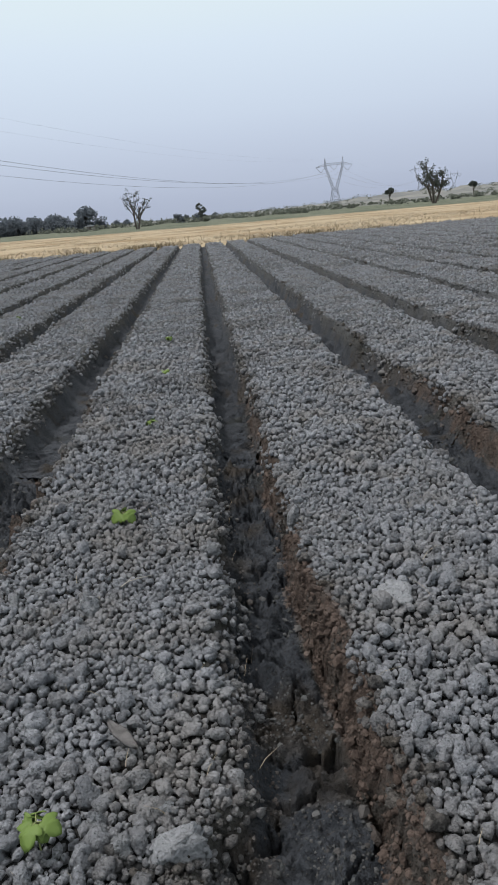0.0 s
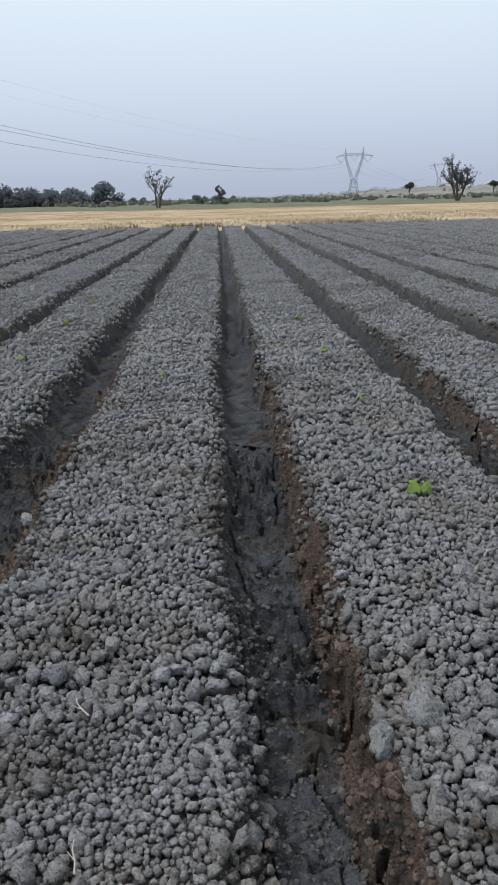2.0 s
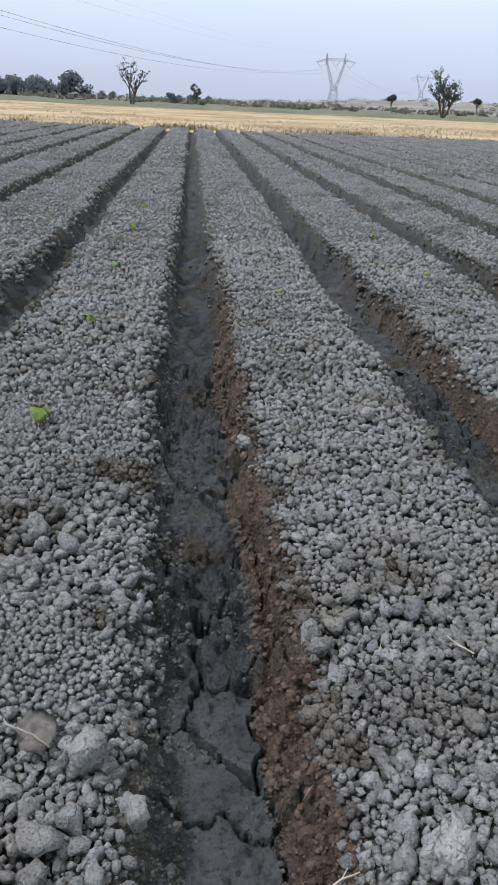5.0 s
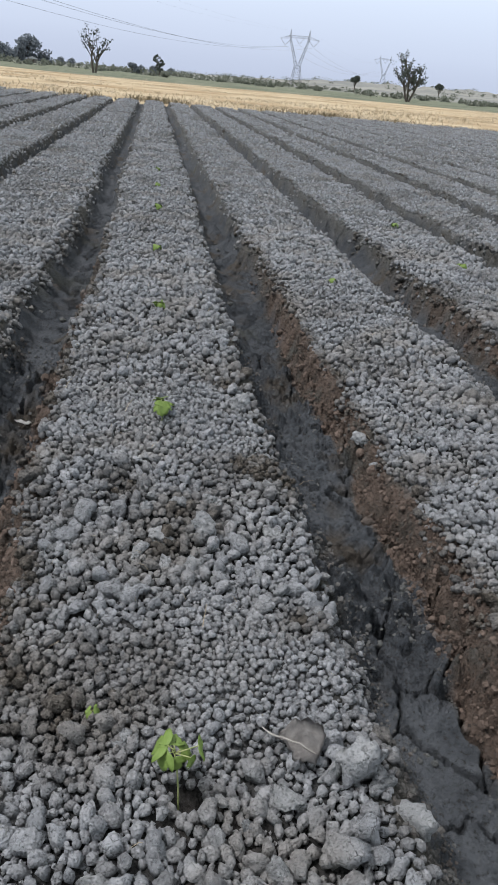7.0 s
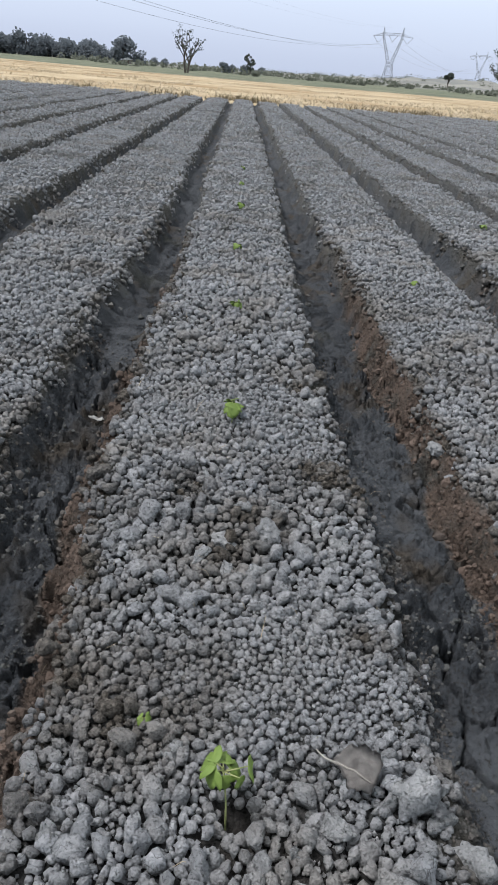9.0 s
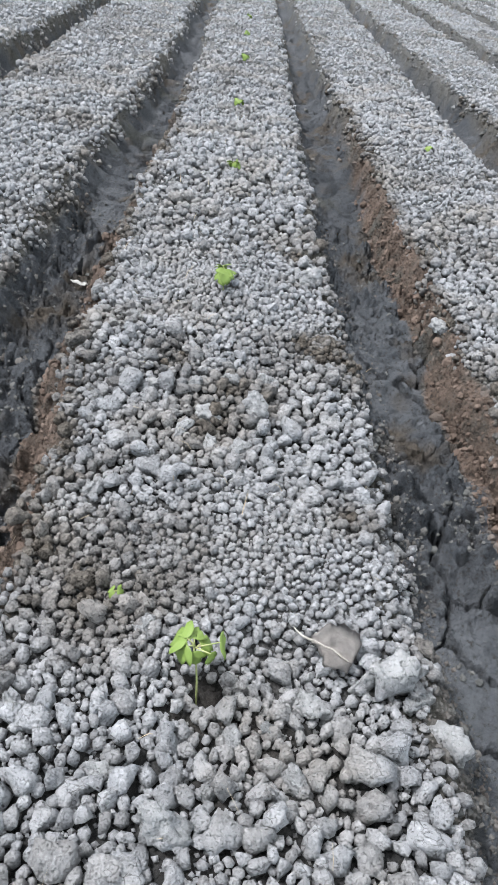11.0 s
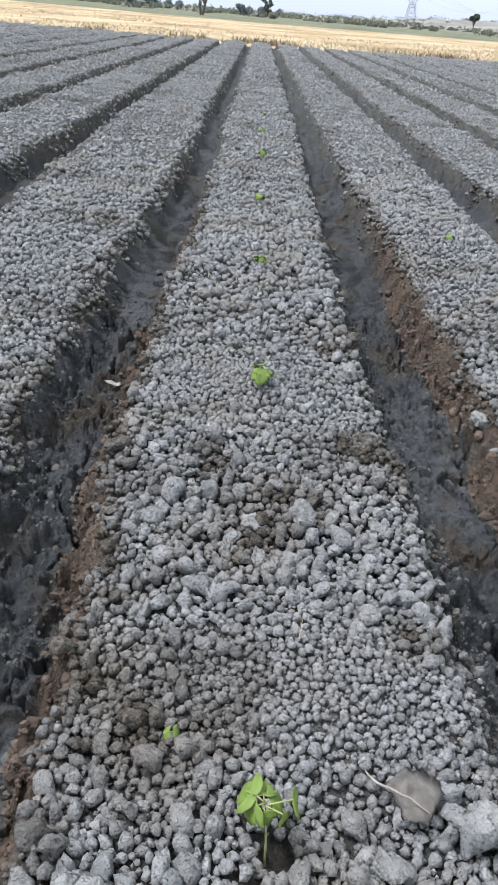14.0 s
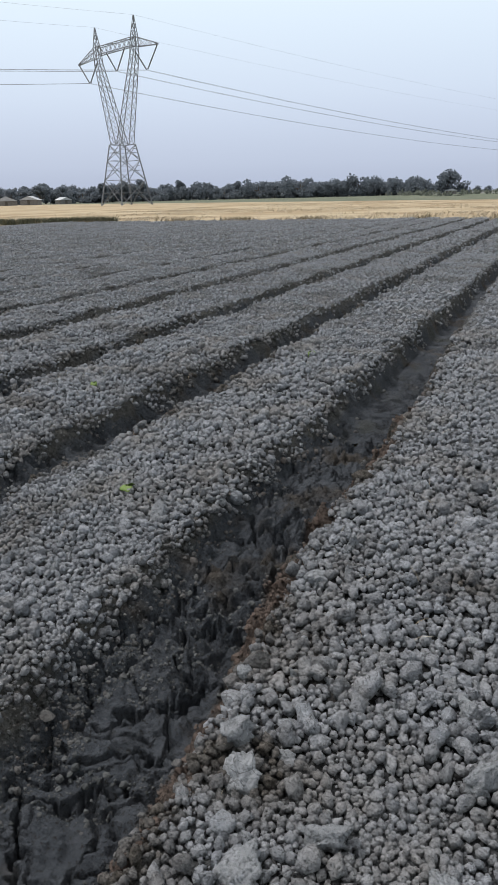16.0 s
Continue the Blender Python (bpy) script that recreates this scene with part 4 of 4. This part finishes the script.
def tree(name, x, y, tall, wide, seed, label, category="tree", stems=3, sparse=0.5, flat=False, leaf=0.16, mat=None, group="", fork=0.35, limbs=5, tuft=1.0, reach=1.0):
    """A forked trunk, limbs and twigs, with tufts of leaves at their ends."""
    rng = random.Random(seed)
    z = float(plain_height(np.array([x]), np.array([y]))[0])
    ob = empty(name, pose(x, y, z - 0.05), label=label, category=category, group=group)
    wood, ends = [], []
    base_r = tall * 0.022
    for k in range(stems):
        a = 2 * math.pi * (k + rng.uniform(-0.2, 0.2)) / stems
        away = (math.cos(a) * wide / tall * 0.42 * rng.uniform(0.35, 1.1), math.sin(a) * wide / tall * 0.42 * rng.uniform(0.35, 1.1), 1.0)
        pts, radii = limb((math.cos(a) * base_r, math.sin(a) * base_r, 0), away, tall * rng.uniform(0.62, 0.75), base_r, base_r * 0.4, rng, 0.10, 5)
        wood.append(tube(pts, radii, 7))
        for j in range(rng.randint(limbs - 1, limbs + 1)):
            t = rng.uniform(fork, 1.0) if j else 1.0
            i = min(int(t * 5), 5)
            q = pts[i]
            b = rng.uniform(0, 6.28)
            out = (math.cos(b) * 0.8, math.sin(b) * 0.8, 0.25 if flat else rng.uniform(0.5, 1.1))
            length = tall * rng.uniform(0.16, 0.30) * reach * (1.25 if flat else 1)
            p2, r2 = limb(q, out, length, radii[i] * 0.6, radii[i] * 0.2, rng, 0.22)
            wood.append(tube(p2, r2, 5))
            for _ in range(3):
                p3, r3 = limb(p2[rng.randint(2, 4)], (rng.gauss(0, 1), rng.gauss(0, 1), rng.uniform(0.1, 1)), length * 0.45, radii[i] * 0.22, radii[i] * 0.08, rng, 0.3, 3)
                wood.append(tube(p3, r3, 4))
                if rng.random() < sparse:
                    ends.append((*p3[-1], tall * tuft * rng.uniform(0.035, 0.075)))
            if rng.random() < sparse + 0.2:
                ends.append((*p2[-1], tall * tuft * rng.uniform(0.05, 0.09)))
    part("trunk", solid("trunk", wood, BARK), ob)
    part("crown", leaf_cloud(ends, 34, leaf, seed, mat or LEAF), ob)
    return ob


def fan_tree(name, x, y, tall, wide, seed, label, stems, limbs, tufts, clump, leaf, spread):
    """Long limbs that rise and fan out from the base, each split twice, with small leaf tufts at the twig ends."""
    rng = random.Random(seed)
    z = float(plain_height(np.array([x]), np.array([y]))[0])
    ob = empty(name, pose(x, y, z - 0.05), label=label, category="tree")
    wood, ends = [], []
    r0 = tall * 0.026
    for k in range(stems):
        a = math.pi * (2 * k / stems + rng.uniform(-0.1, 0.1))
        lean = spread * rng.uniform(0.15, 0.35)
        stem, radii = limb((math.cos(a) * r0, math.sin(a) * r0, 0), (math.cos(a) * lean, math.sin(a) * lean, 1), tall * rng.uniform(0.34, 0.46), r0, r0 * 0.7, rng, 0.05, 4)
        wood.append(tube(stem, radii, 7))
        for j in range(limbs):
            b = 2 * math.pi * (j + rng.uniform(-0.3, 0.3)) / limbs
            out = spread * rng.uniform(0.25, 1.0)
            start = rng.randint(2, 4)
            reach = tall * rng.uniform(0.4, 0.58) / math.sqrt(1 + out * out) ** 0.7
            p1, q1 = limb(stem[start], (math.cos(b) * out, math.sin(b) * out, 1), reach, radii[start] * 0.6, radii[start] * 0.22, rng, 0.10, 5)
            wood.append(tube(p1, q1, 5))
            for _ in range(4):
                i = rng.randint(2, 5)
                p2, q2 = limb(p1[i], (rng.gauss(math.cos(b) * out, 0.5), rng.gauss(math.sin(b) * out, 0.5), rng.uniform(0.4, 1.1)), reach * rng.uniform(0.2, 0.42), q1[i] * 0.7, q1[i] * 0.3, rng, 0.18, 3)
                wood.append(tube(p2, q2, 4))
                if rng.random() < tufts:
                    ends.append((*p2[-1], clump * rng.uniform(0.6, 1.3)))
                    ends.append((*p2[1], clump * rng.uniform(0.4, 0.8)))
    part("trunk", solid("trunk", wood, BARK), ob)
    part("crown", leaf_cloud(ends, 15, leaf, seed, LEAF), ob)
    return ob


fan_tree("bare_tree", -11.1, 140.0, 7.3, 5.4, 4, "half bare forked tree with small leaf tufts beyond the stubble", 2, 7, 0.75, 0.36, 0.16, 0.85)
fan_tree("forked_tree", 45.1, 144.0, 8.1, 8.0, 12, "dark forked tree with a leafy fan crown beyond the stubble", 3, 9, 0.9, 0.5, 0.2, 1.6)
tree("small_tree", -0.6, 231.0, 6.2, 3.6, 23, "small leaning tree with dark foliage beyond the stubble", stems=2, sparse=0.95, leaf=0.24, fork=0.15, limbs=7)


def round_tree(name, tall, wide, seed, label, group="", lobes=9, mat=None, slim=False, lowest=0.14):
    rng = random.Random(seed)
    ob = empty(name, pose(0, 0, 0), label=label, category="tree", group=group)
    wood = [tube(*limb((0, 0, 0), (0, 0, 1), tall * 0.55, tall * 0.035, tall * 0.02, rng, 0.08), 7)]
    centres = []
    for k in range(lobes):
        a = rng.uniform(0, 6.28)
        h = rng.uniform(lowest, 0.86)
        rr = wide * (0.36 if not slim else 0.2) * math.sqrt(max(0.05, 1 - abs(h - 0.42) * 1.3)) * rng.uniform(0.4, 1.1)
        c = (math.cos(a) * rr, math.sin(a) * rr, tall * h)
        centres.append((*c, min(wide * rng.uniform(0.15, 0.27), tall * (0.3 if lowest < 0.5 else 0.12))))
        wood.append(tube(*limb((0, 0, tall * 0.3), (c[0], c[1], c[2] - tall * 0.3), Vector((c[0], c[1], c[2] - tall * 0.3)).length, tall * 0.014, tall * 0.005, rng, 0.1), 5))
    part("trunk", solid("trunk", wood, BARK), ob)
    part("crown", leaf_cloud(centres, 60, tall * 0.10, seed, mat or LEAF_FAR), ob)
    return ob


def at_az(az, dist):
    x, y = dist * math.sin(radians(az)), 1.2 + dist * math.cos(radians(az))
    return x, y, float(plain_height(np.array([x]), np.array([y]))[0]) - 0.05


for az, dist, tall, wide, seed in ((13.7, 350, 7.0, 7.0, 31), (19.6, 399, 7.6, 7.0, 37)):
    lone = round_tree("umbrella_tree", tall, wide, seed, "small far tree with a flat spreading crown on a bare trunk", "far single trees", lobes=10, mat=LEAF, lowest=0.62)
    lone.matrix_world = pose(*at_az(az, dist))


LINE = "dark green tree in the far tree line, leaves coloured for haze"
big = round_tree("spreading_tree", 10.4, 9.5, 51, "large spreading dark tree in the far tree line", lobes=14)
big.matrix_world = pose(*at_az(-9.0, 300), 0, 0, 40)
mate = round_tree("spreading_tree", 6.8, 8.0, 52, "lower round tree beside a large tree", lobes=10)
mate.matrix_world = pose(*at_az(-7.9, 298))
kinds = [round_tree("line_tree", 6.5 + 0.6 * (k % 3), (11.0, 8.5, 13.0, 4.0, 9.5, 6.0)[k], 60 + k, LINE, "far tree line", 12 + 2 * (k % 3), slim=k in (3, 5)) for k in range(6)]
lrng = random.Random(5)
az, n = -44.0, 0
while az < -10.2:
    k = lrng.choice((0, 1, 2, 3, 4, 5)) if az < -22 else lrng.choice((0, 2, 2, 0, 4, 1))
    dist = lrng.uniform(335, 375) if az < -20 else lrng.uniform(320, 345)
    size = lrng.uniform(0.85, 1.25)
    m = pose(*at_az(az, dist), 0, 0, lrng.uniform(0, 360)) @ Matrix.Diagonal((size, size, size * lrng.uniform(0.85, 1.1), 1))
    if n < 6:
        kinds[n].matrix_world = m
    else:
        copy_thing(kinds[k], m)
    n += 1
    az += lrng.uniform(0.18, 0.46)
for az, dist, k, size in ((-6.8, 380, 0, 0.55), (-6.2, 390, 1, 0.5), (-2.0, 236, 4, 0.42), (-1.5, 240, 1, 0.36), (0.6, 300, 1, 0.4), (-0.45, 233, 0, 0.42)):
    copy_thing(kinds[k], pose(*at_az(az, dist), 0, 0, 30) @ Matrix.Diagonal((size, size, size, 1)))


def scrub(seed, count):
    rng = np.random.default_rng(seed)
    out = []
    for _ in range(count):
        a = rng.uniform(-13, 30)
        d = rng.choice([rng.uniform(190, 420), rng.uniform(560, 1000)])
        if d < 200 and a > 10:
            continue
        x, y = d * math.sin(radians(a)), d * math.cos(radians(a))
        z = float(plain_height(np.array([x]), np.array([y]))[0])
        w = rng.uniform(0.6, 1.8) * (1 if d < 500 else 1.8)
        for _ in range(3):
            out.append((x + rng.normal(0, w), y + rng.normal(0, w), z + w * 0.35, w))
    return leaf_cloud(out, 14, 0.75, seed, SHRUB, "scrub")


tagged(new("scrub", scrub(8, 420)), "low grey-green scrub bushes on the far plain", "scrub", kind="stuff")


# ---- power line ----
def beam(a, b, w):
    """A straight steel angle, as a thin square bar."""
    return tube([a, b], (w, w), 4)


def lattice(corners_a, corners_b, n, w, wb):
    """Four legs between two squares, with crossed bracing on each face."""
    pieces = []
    A, B = [Vector(c) for c in corners_a], [Vector(c) for c in corners_b]
    for a, b in zip(A, B):
        pieces.append(beam(a, b, w))
    for i in range(4):
        j = (i + 1) % 4
        for k in range(n):
            t, u = k / n, (k + 1) / n
            p, q = A[i].lerp(B[i], t), A[j].lerp(B[j], u)
            r, s = A[j].lerp(B[j], t), A[i].lerp(B[i], u)
            pieces += [beam(p, q, wb), beam(r, s, wb)]
        pieces.append(beam(B[i], B[j], wb * 1.3))
    return pieces


def square(cx, z, hx, hy):
    return [(cx - hx, -hy, z), (cx + hx, -hy, z), (cx + hx, hy, z), (cx - hx, hy, z)]


TOWER_WIDE, STRINGS = 14.6, (-10.6, 0.0, 10.6)
WAIST, BRIDGE, RISE, PEAK, DROP = 12.4, 30.0, 1.9, 35.7, 3.8


def tower(m):
    ob = empty("power_pylon", m, label="grey lattice steel transmission pylon with three hanging conductors", category="pylon", group="power line pylons")
    foot, neck = [Vector(c) for c in square(0, 0, 4.0, 4.0)], [Vector(c) for c in square(0, WAIST, 2.0, 2.0)]
    for i in range(4):
        a, b, c, d = foot[i], neck[i], foot[(i + 1) % 4], neck[(i + 1) % 4]
        part("leg", solid("leg", [beam(a, b, 0.13)], STEEL, False), ob)
        bars = [beam(b, d, 0.08)]
        for t, u in ((0.0, 0.42), (0.42, 0.74), (0.74, 1.0)):
            p, q, r, s_ = a.lerp(b, t), a.lerp(b, u), c.lerp(d, t), c.lerp(d, u)
            m_ = (p + q + r + s_) / 4
            bars += [beam(p, s_, 0.07), beam(r, q, 0.07), beam(q, s_, 0.05), beam(m_, a.lerp(b, (t + u) / 2), 0.045), beam(m_, c.lerp(d, (t + u) / 2), 0.045)]
            for e, g in ((p, q), (r, s_)):
                bars += [beam(e.lerp(m_, 0.5), e.lerp(g, 0.25), 0.04), beam(g.lerp(m_, 0.5), e.lerp(g, 0.75), 0.04)]
        part("bracing", solid("bracing", bars, STEEL, False), ob)
    for s in (-1, 1):
        mast = lattice(square(s * 1.05, WAIST, 0.95, 1.6), square(s * 6.6, BRIDGE - 1.2, 0.6, 0.7), 8, 0.08, 0.042)
        mast += lattice(square(s * 6.6, BRIDGE - 1.2, 0.6, 0.7), square(s * 6.9, BRIDGE + RISE, 0.5, 0.6), 1, 0.08, 0.04)
        part("mast", solid("mast", mast, STEEL, False), ob)
        part("peak", solid("peak", lattice(square(s * 6.9, BRIDGE + RISE, 0.5, 0.6), square(s * 7.1, PEAK, 0.06, 0.06), 3, 0.07, 0.035), STEEL, False), ob)
        arm = lattice([(s * 7.3, -0.6, BRIDGE + 0.1), (s * 7.3, 0.6, BRIDGE + 0.1), (s * 7.3, 0.6, BRIDGE + RISE), (s * 7.3, -0.6, BRIDGE + RISE)],
                      [(s * TOWER_WIDE, -0.08, BRIDGE - 0.5), (s * TOWER_WIDE, 0.08, BRIDGE - 0.5), (s * TOWER_WIDE, 0.08, BRIDGE - 0.3), (s * TOWER_WIDE, -0.08, BRIDGE - 0.3)], 4, 0.07, 0.035)
        part("arm", solid("arm", arm, STEEL, False), ob)
    span = lattice([(-6.6, -0.6, BRIDGE + 0.4), (-6.6, 0.6, BRIDGE + 0.4), (-6.6, 0.6, BRIDGE + RISE), (-6.6, -0.6, BRIDGE + RISE)],
                   [(6.6, -0.6, BRIDGE + 0.4), (6.6, 0.6, BRIDGE + 0.4), (6.6, 0.6, BRIDGE + RISE), (6.6, -0.6, BRIDGE + RISE)], 8, 0.08, 0.04)
    part("bridge", solid("bridge", span, STEEL, False), ob)
    for x in STRINGS:
        for s in (-1, 1):
            reach = 3.4 if x == 0 else 3.7
            top = BRIDGE + (0.5 if x == 0 else -0.6)
            a, b = Vector((x + s * reach, 0, top)), Vector((x + s * 0.2, 0, top - DROP))
            pts = [a.lerp(b, k / 24) for k in range(25)]
            part("insulator_string", solid("insulator_string", [tube(pts, [0.16 if k % 2 else 0.09 for k in range(25)], 6)], GLASS_INS), ob)
    return ob


LINE_AZ = math.degrees(math.atan2(191.3, 449.0))
SPOTS = [(-92.0 + 191.3 * k, 144.0 + 449.0 * k) for k in (-1, 0, 1, 2, 3)]
first = tower(pose(SPOTS[1][0], SPOTS[1][1], -0.1, 0, 0, -LINE_AZ))
for sp in (SPOTS[0], *SPOTS[2:]):
    copy_thing(first, pose(sp[0], sp[1], float(plain_height(np.array([sp[0]]), np.array([sp[1]]))[0]) - 0.1, 0, 0, -LINE_AZ))


def hung(a, b, sag, r):
    a, b = Vector(a), Vector(b)
    pts = []
    for k in range(41):
        t = k / 40
        p = a.lerp(b, t)
        p.z -= sag * 4 * t * (1 - t)
        pts.append(p)
    return tube(pts, [r] * 41, 5)


cosl, sinl = math.cos(radians(LINE_AZ)), math.sin(radians(LINE_AZ))
for p, q in zip(SPOTS[:3], SPOTS[1:4]):
    for x in STRINGS:
        ob = empty("conductor_bundle", pose(p[0], p[1], 0), label="twin bundled overhead power conductors between pylons", category="power cable", group="power line cables")
        for off in (-0.23, 0.23):
            h = BRIDGE - DROP + (0.3 if x == 0 else -0.8)
            o = Vector(((x + off) * cosl, -(x + off) * sinl, h))
            part("wire", solid("wire", [hung(o, o + Vector((q[0] - p[0], q[1] - p[1], 0)), 10.5, 0.024)], WIRE), ob)
    for x in (-7.1, 7.1):
        o = Vector((p[0] + x * cosl, p[1] - x * sinl, PEAK))
        tagged(new("earth_wire", solid("earth_wire", [hung(o, o + Vector((q[0] - p[0], q[1] - p[1], 0)), 7.5, 0.012)], WIRE)), "thin overhead earth wire between pylon peaks", "power cable", group="power line cables")


# ---- far farm huts ----
def box(x0, x1, y0, y1, z0, z1):
    v = [(x, y, z) for z in (z0, z1) for y in (y0, y1) for x in (x0, x1)]
    return v, [(0, 2, 3, 1), (4, 5, 7, 6), (0, 1, 5, 4), (2, 6, 7, 3), (0, 4, 6, 2), (1, 3, 7, 5)]


def hut(az, dist, wide, deep, tall, turn, gable=True):
    ob = empty("farm_hut", pose(*at_az(az, dist), 0, 0, turn), label="small far farm hut with a pale sheet roof", category="hut", group="far farm huts")
    part("wall", solid("wall", [box(-wide / 2, wide / 2, -deep / 2, deep / 2, 0, tall)], HUT, False), ob)
    part("door", solid("door", [box(-0.5, 0.5, -deep / 2 - 0.05, -deep / 2 - 0.004, 0, 1.9)], BARK, False), ob)
    w, d, h = wide / 2 + 0.3, deep / 2 + 0.3, (wide * 0.22 if gable else 0.25)
    v = [(-w, -d, tall), (w, -d, tall), (0, -d, tall + h), (-w, d, tall), (w, d, tall), (0, d, tall + h)]
    part("roof", solid("roof", [(v, [(0, 1, 2), (3, 5, 4), (0, 2, 5, 3), (1, 4, 5, 2), (0, 3, 4, 1)])], HUT_ROOF, False), ob)


for spec in ((-39.6, 300, 6.5, 5, 1.9, 20), (-41.3, 305, 8, 5, 1.7, 40), (-37.3, 310, 5, 4, 1.6, 70), (-8.7, 288, 3.4, 3, 1.3, 10)):
    hut(*spec)
